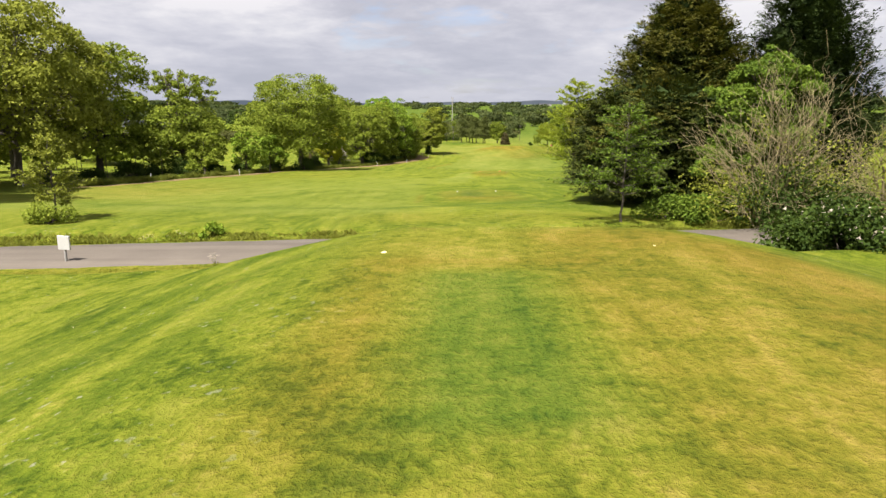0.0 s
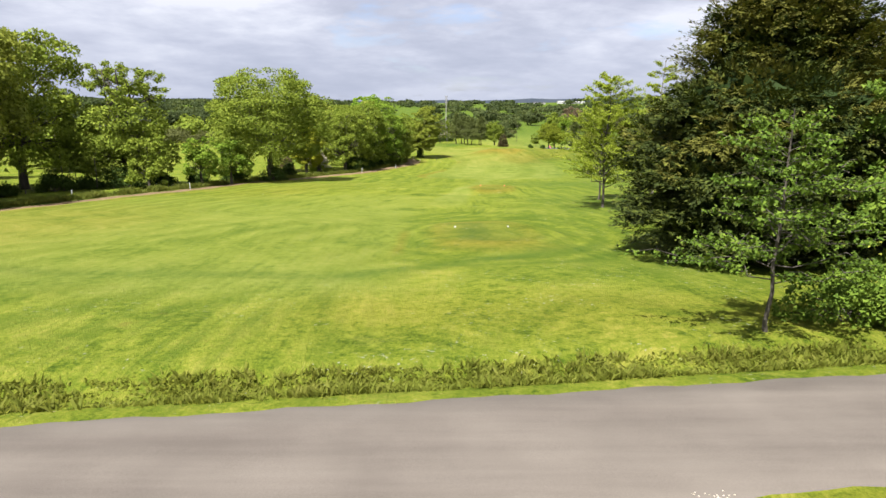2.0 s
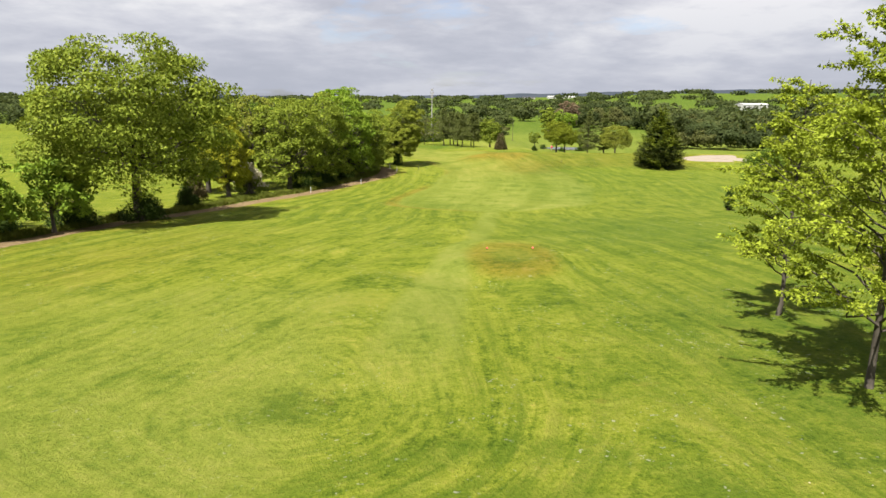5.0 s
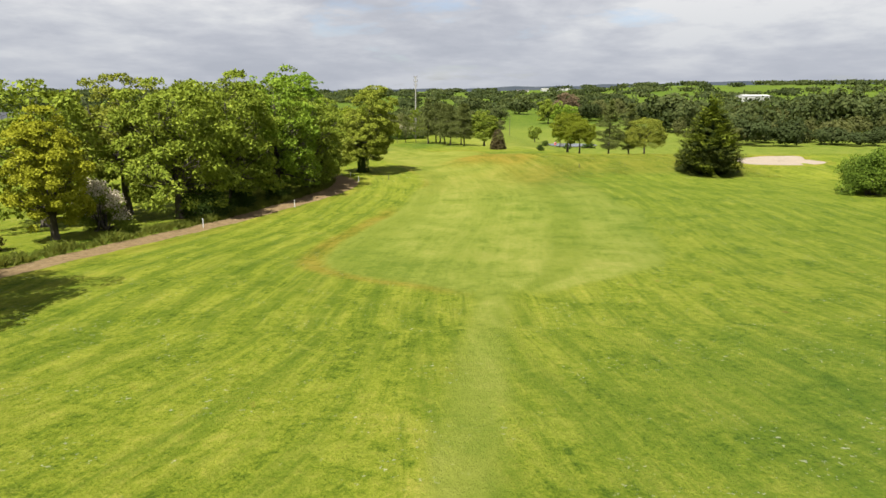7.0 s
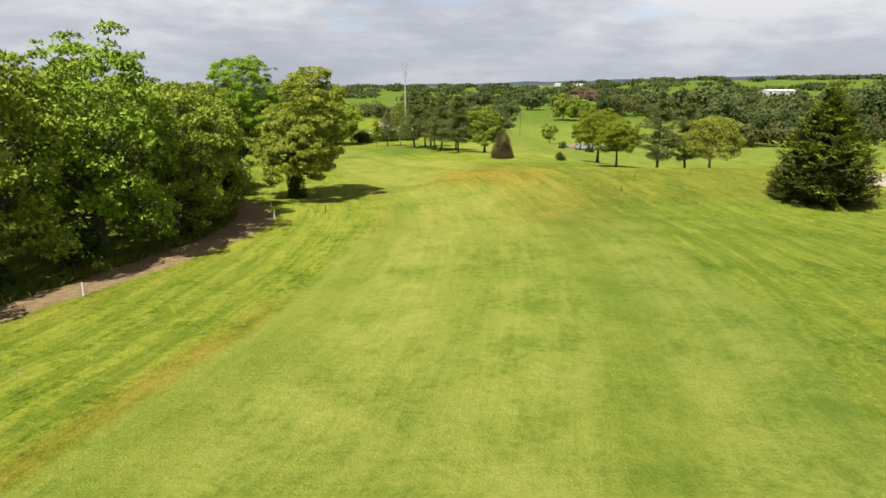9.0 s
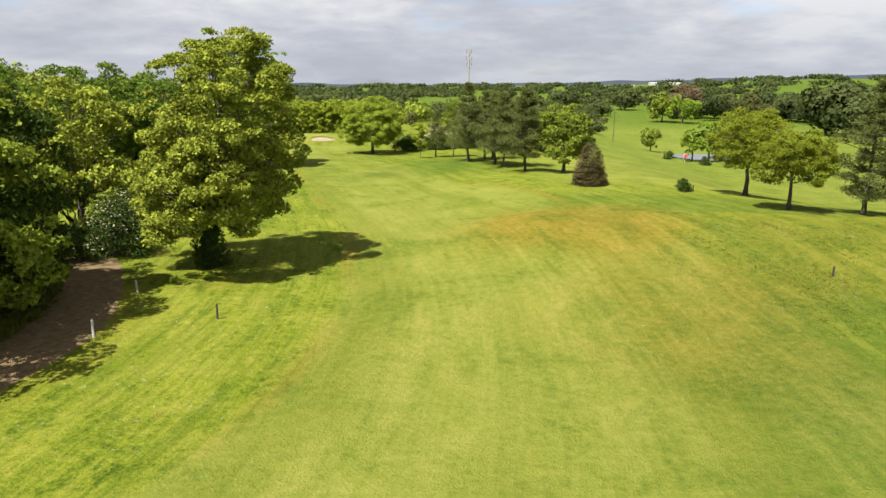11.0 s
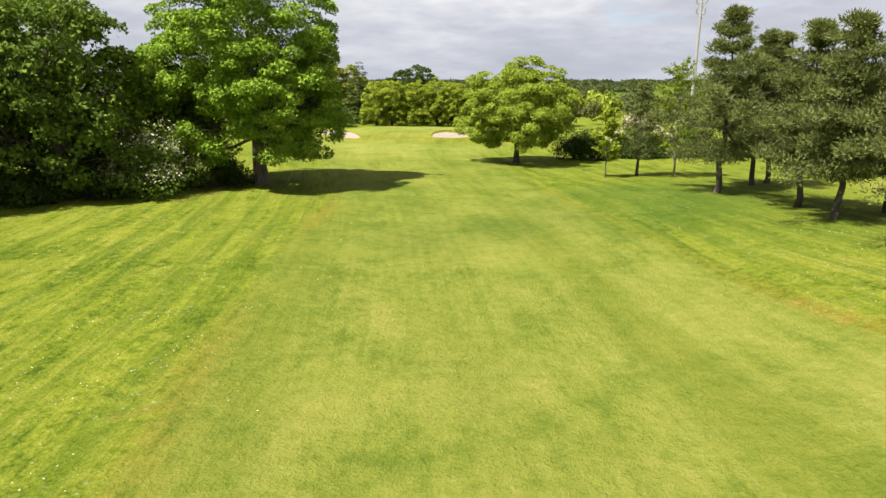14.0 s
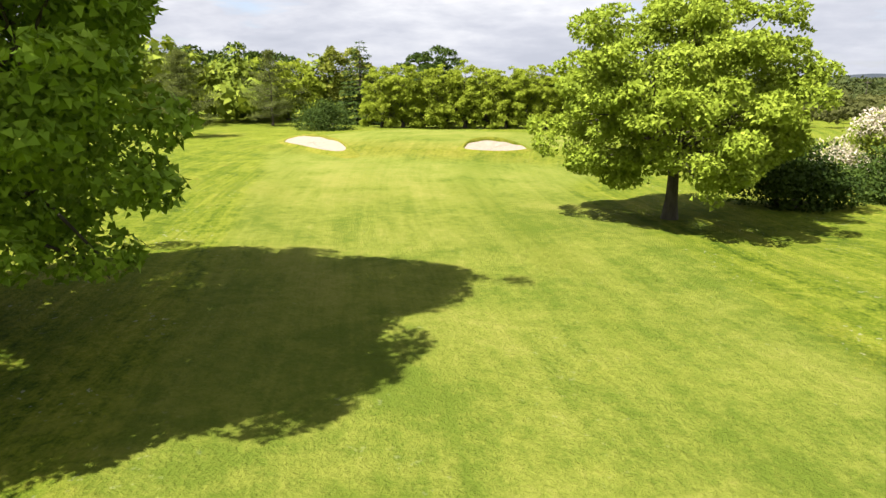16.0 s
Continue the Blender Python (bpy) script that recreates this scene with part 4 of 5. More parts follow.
    arcs = (0.5 + 0.5 * np.sin(ring * 2 * math.pi / 1.7 + 1.0)) * smooth(3.2, 4.0, ring) * (1 - smooth(7.5, 11, ring)) * smooth(-3.5, -1, x)
    ring1 = np.hypot((x - 2.6) / 1.15, (y - 7) / 1.35)
    arcs = np.maximum(arcs, 0.8 * (0.5 + 0.5 * np.sin(ring1 * 2 * math.pi / 1.5)) * smooth(4.0, 5.5, ring1) * (1 - smooth(9, 11, ring1)))
    slant = (0.5 + 0.5 * np.sin((x - 0.55 * y) * 2 * math.pi / 3.6)) * (0.4 + 0.6 * np.sin(x * 0.23 + 1.0) * np.sin(y * 0.31)) * (1 - smooth(62, 70, y)) * smooth(22, 34, y)
    on = 1 - smooth(-4, 9, x)
    lane = np.where(y > 112, x - fairway_mid(y), x - 9.5 + 0.33 * (112 - y) * on * smooth(58, 70, y) - 0.15 * (112 - y) * (1 - on))
    lane = np.where((x > 17) & (y > 214), x + 0.6 * y, lane)
    ahead = (0.5 + 0.5 * np.sin(lane * 2 * math.pi / 2.3 + 0.8 * np.sin(y * 0.07))) * (0.55 + 0.45 * np.sin(x * 0.11 + 2) * np.sin(y * 0.06)) * smooth(62, 70, y)
    mown = fair * bands * (1 - 0.35 * smooth(218, 245, y)) * (y > 112) + (1 - fair * (y > 112)) * np.clip(0.25 + np.maximum(np.maximum(arcs, 0.7 * slant), 0.7 * ahead), 0, 1) * (1 - tee)
    return fair, np.clip(dry, 0, 1), np.clip(lush, 0, 1), bare, daisy, mown, lane


def build_ground():
    gx, gy = lines(-36, 46, 0.5, 2900, 1.2), lines(-6, 296, 0.55, 3100, 1.2)
    xx, yy = np.meshgrid(gx, gy)
    zz = height(xx, yy)
    uneven = 0.05 * np.sin(xx * 0.9 + 0.3 * yy) * np.sin(yy * 0.7 - 0.2 * xx) + 0.09 * np.sin(xx * 0.23 + 1) * np.sin(yy * 0.19)
    road_near = 1 - smooth(ROAD_HALF, ROAD_HALF + 2, np.abs(yy - road_mid(xx)))
    zz = zz + uneven * (1 - road_near) * (1 - smooth(400, 700, np.hypot(xx, yy - 150)))
    nx, ny = len(gx), len(gy)
    i, j = np.meshgrid(np.arange(nx - 1), np.arange(ny - 1))
    a = j * nx + i
    faces = np.stack([a, a + 1, a + nx + 1, a + nx], -1).reshape(-1, 4)
    me = mesh_of("ground", np.stack([xx, yy, zz], -1).reshape(-1, 3), faces, TURF, True)
    fair, dry, lush, bare, daisy, mown, runs = zones(xx.ravel(), yy.ravel())
    for name, rgb in (("zone", (fair, dry, lush)), ("wear", (bare, daisy, mown))):
        layer = me.color_attributes.new(name, "FLOAT_COLOR", "POINT")
        layer.data.foreach_set("color", np.stack([*rgb, np.ones_like(fair)], -1).astype(np.float32).ravel())
    lane = me.attributes.new("lane", "FLOAT", "POINT")
    lane.data.foreach_set("value", runs.astype(np.float32))
    return tagged(new("ground", me), "rolling golf course turf, mown fairway and rough", "ground", kind="structure")


build_ground()


def ribbon(name, xs, mid, half, lift, thick, mat):
    """A strip across the plan on the ground, with thickness and a slight crown."""
    verts, faces = [], []
    across = (-1.0, -0.94, -0.5, 0.0, 0.5, 0.94, 1.0)
    for x in xs:
        edge = 0.05 * math.sin(x * 1.7) + 0.04 * math.sin(x * 4.1 + 1)
        for k in across:
            y = mid(x) + k * (half + edge * abs(k))
            verts.append((x, y, 3.25 + 0.01 * x + lift + 0.05 * (1 - k * k) - (thick if abs(k) == 1 else 0)))
    n = len(across)
    for i in range(len(xs) - 1):
        for k in range(n - 1):
            faces.append((i * n + k, (i + 1) * n + k, (i + 1) * n + k + 1, i * n + k + 1))
    return new(name, mesh_of(name, verts, faces, mat, True))


tagged(ribbon("road", np.arange(-75, 75.1, 0.5), road_mid, ROAD_HALF, 0.02, 0.12, ASPHALT), "narrow grey asphalt lane crossing the course", "road", kind="structure")


def blob(angle, rx, ry, lobes, seed):
    rng = random.Random(seed)
    k = 1 + sum(lobes / (i + 1) * math.sin((i + 2) * angle + rng.uniform(0, 6.3)) for i in range(3))
    return rx * k * math.cos(angle), ry * k * math.sin(angle)


def bunker(x, y, rx, ry, turn, label, seed, lobes=0.12, tilt=0.0, dish=0.35):
    """A sand bunker: a dished floor of sand within a rolled turf lip."""
    top = stand("sand_bunker", x, y, label, "bunker")
    c, s = math.cos(radians(turn)), math.sin(radians(turn))
    rings, n = (0.0, 0.35, 0.65, 0.88, 1.0), 40
    z0 = ground_at(x, y)

    def spot(k, a, up):
        u, v = blob(a, rx * k, ry * k, lobes, seed)
        px, py = u * c - v * s, u * s + v * c
        return (px, py, ground_at(x + px, y + py) - z0 + up)

    def rear(i):
        return max(0.0, math.sin(2 * math.pi * i / n)) * tilt

    verts = [spot(k, 2 * math.pi * i / n, 0.13 + 0.45 * rear(i) * k + 0.03 * math.sin(i * 1.3)) for k in rings for i in range(n)]
    faces = [(r * n + i, r * n + (i + 1) % n, (r + 1) * n + (i + 1) % n, (r + 1) * n + i) for r in range(len(rings) - 1) for i in range(n)]
    part("sand", mesh_of("sand", verts, faces, SAND, True), None, top, "pale raked sand")
    lip = []
    for k, up, back in ((0.985, 0.10, 0.40), (1.0, 0.17, 0.85), (1.06, 0.18, 0.85), (1.35, -0.08, 0.0)):
        lip += [spot(k, 2 * math.pi * i / n, up + back * rear(i)) for i in range(n)]
    faces = [(r * n + i, r * n + (i + 1) % n, (r + 1) * n + (i + 1) % n, (r + 1) * n + i) for r in range(3) for i in range(n)]
    me = mesh_of("lip", lip, faces, TURF, True)
    for name, rgb in (("zone", (0.3, 0.35, 0.0, 1)), ("wear", (0, 0, 0, 1))):
        layer = me.color_attributes.new(name, "FLOAT_COLOR", "POINT")
        layer.data.foreach_set("color", np.tile(np.array(rgb, np.float32), len(me.vertices)))
    part("lip", me, None, top, "turf lip")
    return top


bunker(31.5, 86.8, 4.9, 2.2, 8, "long pale sand bunker beside young trees", 3, 0.12, 0.9)
bunker(66.0, 194.6, 8.2, 2.5, 10, "broad pale sand bunker by the far rough", 5, 0.22, 0.4)
bunker(-41.8, 280.5, 5.8, 1.5, -33, "pale sand bunker before the green", 7, 0.16, 0.45)
bunker(-25.2, 281.1, 2.3, 1.25, 30, "small sand bunker with a steep worn lip", 9, 0.1, 0.6)


def pond(x, y, rx, ry):
    n, z = 48, ground_at(x, y) + 0.25
    verts = [(x, y, z)] + [(x + blob(2 * math.pi * i / n, rx, ry, 0.12, 4)[0], y + blob(2 * math.pi * i / n, rx, ry, 0.12, 4)[1], z) for i in range(n)]
    faces = [(0, 1 + i, 1 + (i + 1) % n) for i in range(n)]
    tagged(new("water", mesh_of("water", verts, faces, WATER)), "small grey pond in the hollow", "pond", kind="structure")


pond(58, 313, 8, 8)

# ---- the tees: markers, stakes, sign ----


def tee_marker(x, y, mat, label):
    top = stand("tee_marker", x, y, label, "tee marker", "tee markers")
    bm = bmesh.new()
    bmesh.ops.create_uvsphere(bm, u_segments=14, v_segments=9, radius=0.065, matrix=Matrix.LocRotScale((0, 0, 0.05), None, (1, 1, 0.85)))
    for f in bm.faces:
        f.smooth = True
    part("ball", bm, mat, top)
    bm = bmesh.new()
    rod(bm, (0, 0, -0.06), (0, 0, 0.04), 0.02, 0.025, 8)
    part("spike", bm, DARK_PAINT, top)


tee_marker(-1.08, 11.4, YELLOW_PAINT, "pale yellow ball marker on the first tee")
tee_marker(3.98, 11.7, YELLOW_PAINT, "pale yellow ball marker on the first tee")
tee_marker(1.24, 56.6, WHITE_PAINT, "pale ball marker on the second tee")
tee_marker(4.64, 56.4, WHITE_PAINT, "pale ball marker on the second tee")
tee_marker(5.2, 91.8, RED_PAINT, "red ball marker on the forward tee")
tee_marker(8.0, 91.5, RED_PAINT, "red ball marker on the forward tee")


def stake(x, y, h, mat, label, lean=0.0):
    top = stand("boundary_stake", x, y, label, "stake", "stakes along the track")
    bm = bmesh.new()
    box(bm, -0.045, 0.045, -0.03, 0.03, -0.2, h - 0.06, 0.008)
    part("post", bm, mat, top)
    bm = bmesh.new()
    rod(bm, (0, 0, h - 0.06), (0, 0, h), 0.05, 0.012, 4)
    part("point", bm, mat, top)
    top.rotation_euler.y = radians(lean)


for x, y, lean in ((-37.9, 82.2, 2), (-30.1, 93.8, -3), (-15.1, 144.4, 1), (-9.1, 156.1, 0), (-4.4, 180.0, 2), (-46.5, 70.0, 0)):
    stake(x, y, 0.85, WHITE_PAINT, "white wooden boundary stake in the grass", lean)
stake(-0.2, 183.0, 0.75, DARK_PAINT, "dark wooden stake in the rough", 1)
stake(-6.2, 186.2, 0.7, WHITE_PAINT, "white wooden stake beneath the trees", -2)
stake(30.8, 191.4, 0.5, DARK_PAINT, "dark wooden stake on the rough bank", 0)


def sign():
    top = stand("tee_sign", -14.4, 23.6, "small white sign board on a short post", "sign", turn=-12)
    bm = bmesh.new()
    rod(bm, (0, 0, -0.2), (0, 0, 0.75), 0.05, 0.05, 8)
    part("post", bm, CONCRETE, top)
    bm = bmesh.new()
    box(bm, -0.26, 0.26, -0.05, 0.02, 0.5, 1.05, 0.015)
    part("board", bm, WHITE_PAINT, top)


sign()


def pylon(x, y, h):
    """A tall concrete line mast with cross arms and insulators."""
    top = stand("power_mast", x, y, "tall pale concrete power line mast with cross arms", "power mast")
    bm = bmesh.new()
    rod(bm, (0, 0, -0.3), (0, 0, h), 0.26, 0.12, 10)
    part("mast", bm, CONCRETE, top)
    for z, half in ((h - 0.3, 0.5), (h - 1.5, 0.6), (h - 2.7, 0.5)):
        bm = bmesh.new()
        box(bm, -half, half, -0.07, 0.07, z - 0.08, z + 0.08, 0.02)
        rod(bm, (-half * 0.9, 0, z), (0, 0, z - 0.8), 0.04, 0.04, 6)
        rod(bm, (half * 0.9, 0, z), (0, 0, z - 0.8), 0.04, 0.04, 6)
        arm = part("cross_arm", bm, CONCRETE, top)
        for s in (-0.92, 0.92):
            bm = bmesh.new()
            for k in range(3):
                rod(bm, (s * half, 0, z + 0.1 + 0.16 * k), (s * half, 0, z + 0.2 + 0.16 * k), 0.11, 0.07, 8)
            part("insulator", bm, CERAMIC, arm)


pylon(3.4, 287.4, 18.0)


# ---- trees of the left hedge row ----
ROW = "trees along the track"
OAK_L = "broad leafy oak in fresh spring leaf beside the track"
tree("oak_tree", -52.3, 97.0, 19.5, 7.8, OAK, "tall spreading oak with yellow-green young leaves", 0.2, 26000, 0.34, 160, group=ROW, gaps=0.1)
tree("oak_tree", -52.5, 84.0, 21.5, 8.5, OLIVE, "tall oak with olive young foliage", 0.2, 26000, 0.34, 150, group=ROW, gaps=0.1)
tree("oak_tree", -48.0, 72.0, 18.5, 7.5, OLIVE, "tall oak with olive young foliage", 0.22, 20000, 0.34, 120, group=ROW, gaps=0.1)
tree("oak_tree", -62.0, 92.0, 19.0, 8.0, OAK, OAK_L, 0.2, 10000, 0.42, 90, group=ROW)
tree("oak_tree", -58.0, 70.0, 18.0, 8.0, OAK, OAK_L, 0.2, 10000, 0.42, 90, group=ROW)
tree("oak_tree", -41.0, 43.0, 18.0, 8.0, OAK, OAK_L, 0.2, 12000, 0.42, 90, group=ROW)
tree("oak_tree", -49.0, 56.5, 19.0, 8.0, OAK, OAK_L, 0.2, 12000, 0.42, 90, group=ROW)
open_top(tree("oak_tree", -41.5, 101.5, 11.6, 6.4, OAK, "oak with an open top of bare crooked branches", 0.15, 22000, 0.27, 140, group=ROW, square=2.8), 8.4, 14.6, 6.0, OAK, 11, 9500)
tree("oak_tree", -24.8, 111.5, 16.6, 8.9, OAK, "broad domed oak with a rounded crown", 0.2, 56000, 0.22, 320, group=ROW, gaps=0.1, square=2.2, clot=0.7)
tree("small_tree", -31.0, 100.3, 7.0, 2.3, LUSH, "small leafy tree on the hedge bank", 0.15, 5000, 0.24, 40, group=ROW)
tree("small_tree", -28.3, 104.0, 6.0, 2.6, LUSH, "small leafy tree on the hedge bank", 0.15, 5000, 0.24, 40, group=ROW)
tree("small_tree", -36.0, 96.0, 6.5, 2.6, OAK, "small leafy tree on the hedge bank", 0.12, 5000, 0.24, 40, group=ROW)
tree("lime_tree", -25.0, 138.6, 10.8, 3.7, LIME, "upright young tree with yellow-green leaves", 0.13, 26000, 0.17, 170, group=ROW, square=1.45, clot=0.6)
bush("hawthorn", -23.6, 143.2, 5.4, 2.6, OAK, "hawthorn bush covered in white blossom", 9000, 0.18, blossom=0.9)
tree("oak_tree", -19.2, 150.0, 13.4, 5.8, OAK, OAK_L, 0.12, 20000, 0.26, 210, group=ROW, gaps=0.1, clot=0.65)
tree("oak_tree", -25.5, 153.0, 15.0, 4.8, OLIVE, "oak with a thin open crown of olive leaves", 0.25, 10000, 0.26, 80, group=ROW, gaps=0.6)
tree("oak_tree", -30.5, 147.0, 13.6, 5.6, OAK, OAK_L, 0.15, 7000, 0.36, 80, group=ROW)
tree("oak_tree", -16.4, 158.5, 14.6, 5.5, OAK, OAK_L, 0.1, 18000, 0.26, 210, group=ROW, gaps=0.1, clot=0.65)
tree("oak_tree", -12.9, 166.0, 14.8, 5.5, LUSH, OAK_L, 0.1, 18000, 0.26, 210, group=ROW, clot=0.65)
tree("oak_tree", -10.6, 173.0, 12.0, 4.9, OAK, OAK_L, 0.08, 22000, 0.21, 210, group=ROW, clot=0.65)
tree("oak_tree", -10.8, 179.4, 11.6, 4.5, OAK, OAK_L, 0.06, 26000, 0.19, 210, group=ROW, clot=0.65)
tree("oak_tree", -12.2, 183.0, 11.6, 4.3, DEEP, "dark leafy oak beside the bend of the track", 0.05, 26000, 0.19, 210, group=ROW, clot=0.65)
tree("oak_tree", -18.5, 176.0, 13.4, 5.0, OAK, OAK_L, 0.1, 10000, 0.3, 80, group=ROW)
tree("oak_tree", -19.5, 188.0, 12.6, 5.4, LUSH, OAK_L, 0.08, 12000, 0.28, 90, group=ROW)
tree("oak_tree", -21.5, 166.0, 13.4, 5.0, OAK, OAK_L, 0.12, 9000, 0.32, 80, group=ROW)
ivy(tree("oak_tree", -4.8, 191.7, 13.9, 4.8, SUNNY_OAK, "tall ivy-clad oak with a full leafy crown", 0.13, 84000, 0.145, 420, group=ROW, shift=(2.1, 0.5), trunk=0.42, gaps=0.4, square=2.2, clot=0.55, stretch=1.2, seed=6), 7.5, 0.75, 9000)
bush("clipped_shrub", -27.5, 132.8, 4.0, 1.7, RUSSET, "rounded clipped evergreen with a brownish tinge", 7000, 0.14, lumps=40)
bush("clipped_shrub", -24.9, 123.3, 3.3, 1.3, DEEP, "dark rounded clipped evergreen shrub", 6000, 0.13, lumps=40)
bush("clipped_shrub", -15.0, 156.5, 3.2, 1.8, DEEP, "dark evergreen shrub under the oaks", 5000, 0.15)
bush("clipped_shrub", -12.6, 163.2, 3.0, 1.6, DEEP, "dark evergreen shrub under the oaks", 5000, 0.15)
bush("clipped_shrub", -17.0, 150.8, 3.8, 2.7, DEEP, "dark evergreen shrub under the oaks", 9000, 0.15, lumps=36)
bush("hedge_shrub", -24.5, 112.0, 2.8, 2.2, DEEP, "dark shrub at the foot of the domed oak", 5000, 0.16)
bush("hedge_shrub", -29.0, 108.0, 2.6, 2.2, DEEP, "dark shrub at the foot of the domed oak", 5000, 0.16)
bush("hedge_shrub", -40.0, 97.0, 3.0, 3.0, DEEP, "dark shrub in the hedge bank", 5000, 0.18)
for x, y in ((-46.5, 84.0), (-48.5, 77.0), (-43.5, 95.5), (-36.5, 101.5), (-33.0, 104.5)):
    bush("hedge_shrub", x, y, 1.8, 2.0, DEEP, "dark shrub in the hedge bank", 3500, 0.18, group="shrubs in the hedge bank")
bush("hedge_shrub", -45.5, 92.0, 2.4, 3.0, DEEP, "dark shrub in the hedge bank", 5000, 0.18)
for k, (x, y) in enumerate(((-51.0, 80.0), (-48.6, 84.5), (-46.8, 88.5), (-44.4, 92.0), (-42.0, 95.0), (-38.6, 98.0), (-35.6, 100.6), (-53.0, 75.0), (-50.0, 88.0), (-45.4, 96.5))):
    sapling(x, y, 5.6 + 0.5 * math.sin(k * 2.0), 1.6, "thin bare-stemmed young tree in the hedge bank", 900, 0.42, seed=k, mat=OAK, n=16, leaf=0.26, group="thin stems in the hedge bank")
sapling(-20.5, 33.2, 4.5, 1.9, "small thin tree with brownish new leaves by the road", 5200, 0.16, mat=OLIVE, n=40, leaf=0.13)

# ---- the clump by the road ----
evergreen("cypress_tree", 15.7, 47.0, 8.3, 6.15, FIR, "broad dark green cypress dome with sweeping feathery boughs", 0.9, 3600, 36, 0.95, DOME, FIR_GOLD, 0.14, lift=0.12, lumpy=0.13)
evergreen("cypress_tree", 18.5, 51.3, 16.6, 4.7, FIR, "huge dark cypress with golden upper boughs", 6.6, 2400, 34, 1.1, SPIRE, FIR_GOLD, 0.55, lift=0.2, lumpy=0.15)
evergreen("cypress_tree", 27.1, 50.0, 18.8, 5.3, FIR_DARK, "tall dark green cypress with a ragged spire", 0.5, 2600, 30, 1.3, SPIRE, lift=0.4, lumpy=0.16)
sapling(9.4, 33.2, 6.3, 3.1, "small airy tree leaning over the road verge", 7600, 0.22, leaf=0.12, mat=HORNBEAM, rise=0.25, n=54)
tree("field_maple", 18.6, 38.0, 9.4, 3.6, HORNBEAM, "bright green leafy tree before the cypress", 0.04, 32000, 0.15, 190, clot=0.65, square=2.0)
bush("thorn_bush", 16.6, 31.4, 6.8, 4.2, OLIVE, "tangled half-bare thorn bush with tan twigs", 3000, 0.14, twigs=90, lumps=20)
bush("thorn_bush", 21.6, 30.5, 5.9, 3.8, OLIVE, "tangled half-bare thorn bush with tan twigs", 3000, 0.14, twigs=60, lumps=20)
bush("bramble", 17.4, 31.2, 3.4, 3.5, DEEP, "dark leafy undergrowth beneath the thorn", 11000, 0.15, lumps=40)
bush("bramble", 15.6, 24.6, 2.4, 2.6, DEEP, "dark bramble thicket with white flower heads", 9000, 0.16, blossom=0.04, lumps=30)
bush("bramble", 19.5, 23.0, 3.0, 3.2, DEEP, "dark bramble thicket with white flower heads", 9000, 0.16, blossom=0.04, lumps=30)
bush("verge_shrub", 12.6, 34.2, 1.5, 2.6, HORNBEAM, "low scrub along the road verge", 5000, 0.15)
bush("verge_shrub", 16.5, 35.0, 1.8, 2.8, HORNBEAM, "low scrub along the road verge", 5000, 0.15)

# ---- young trees beside the second tee ----
YOUNGSTERS = "young trees in the rough"
sapling(14.2, 70.0, 11.2, 4.2, "young larch-like tree with fresh lime-green leaves", 38000, 0.15, n=90, leaf=0.115, group=YOUNGSTERS)
sapling(15.8, 77.7, 9.4, 2.8, "young tree with fresh lime-green leaves", 20000, 0.15, n=60, leaf=0.115, group=YOUNGSTERS)
sapling(15.6, 61.5, 11.4, 2.5, "slender pale-stemmed young tree with sparse leaves", 12000, 0.2, n=44, leaf=0.11, bark=PALE_BARK, rise=0.5, group=YOUNGSTERS)
sapling(22.0, 76.0, 9.0, 3.0, "young tree with fresh lime-green leaves", 14000, 0.17, n=50, leaf=0.12, group=YOUNGSTERS)
bush("small_shrub", 34.2, 120.7, 3.0, 0.55, DEEP, "narrow dark young shrub standing alone", 4000, 0.14, lumps=60)
bush("round_bush", 62.0, 166.0, 6.8, 4.6, HORNBEAM, "large rounded leafy bush in the rough", 26000, 0.2, lumps=28)
bush("round_bush", 68.0, 169.0, 6.2, 4.6, OAK, "large rounded leafy bush in the rough", 18000, 0.24, lumps=28)
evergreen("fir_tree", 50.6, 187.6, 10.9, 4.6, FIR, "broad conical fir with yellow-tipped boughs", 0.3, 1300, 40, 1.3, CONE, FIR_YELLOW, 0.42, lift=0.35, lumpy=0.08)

# ---- the hollow behind the bank ----
conifer("dwarf_conifer", 20.7, 219.3, 4.2, 1.7, RUSSET, "squat russet-brown conifer on the slope", 0.02, 30000, 0.11, 22, power=0.42, droop=0.1, ragged=0.06, thick=0.5)
bush("small_shrub", 29.0, 217.0, 1.3, 0.9, DEEP, "small dark round shrub", 1800, 0.14, lumps=16)
tree("willow", 34.9, 218.0, 7.8, 3.9, WILLOW, "feathery willow with lime-green foliage", 0.36, 26000, 0.14, 300, square=2.0, clot=0.6)
tree("willow", 35.0, 208.5, 6.1, 3.2, WILLOW, "feathery willow with yellow-green foliage", 0.38, 22000, 0.13, 280, square=2.0, clot=0.6)
pine(40.6, 208.5, 9.8, 2.6, "dark pine behind the bank", 0.16, 24000, group="pines in the hollow")
pine(45.0, 210.3, 9.6, 2.4, "dark pine behind the bank", 0.16, 24000, group="pines in the hollow")
tree("willow", 46.5, 205.6, 6.7, 3.7, OLIVE, "spreading willow with dull yellow-green leaves", 0.28, 20000, 0.15, 170, gaps=0.2)
tree("small_tree", 18.9, 230.2, 7.6, 3.2, OAK, "leafy young tree at the end of the pines", 0.2, 18000, 0.19, 220, clot=0.62, square=2.0)
PINE_L = "young pine with open grey-green needle tufts"
pine(6.6, 246.5, 10.4, 3.0, "tall young pine with open grey-green needle tufts", 0.2, 32000)
pine(8.8, 251.5, 9.4, 2.6, PINE_L, 0.24, 30000)
pine(9.8, 253.5, 9.6, 2.6, PINE_L, 0.24, 30000)
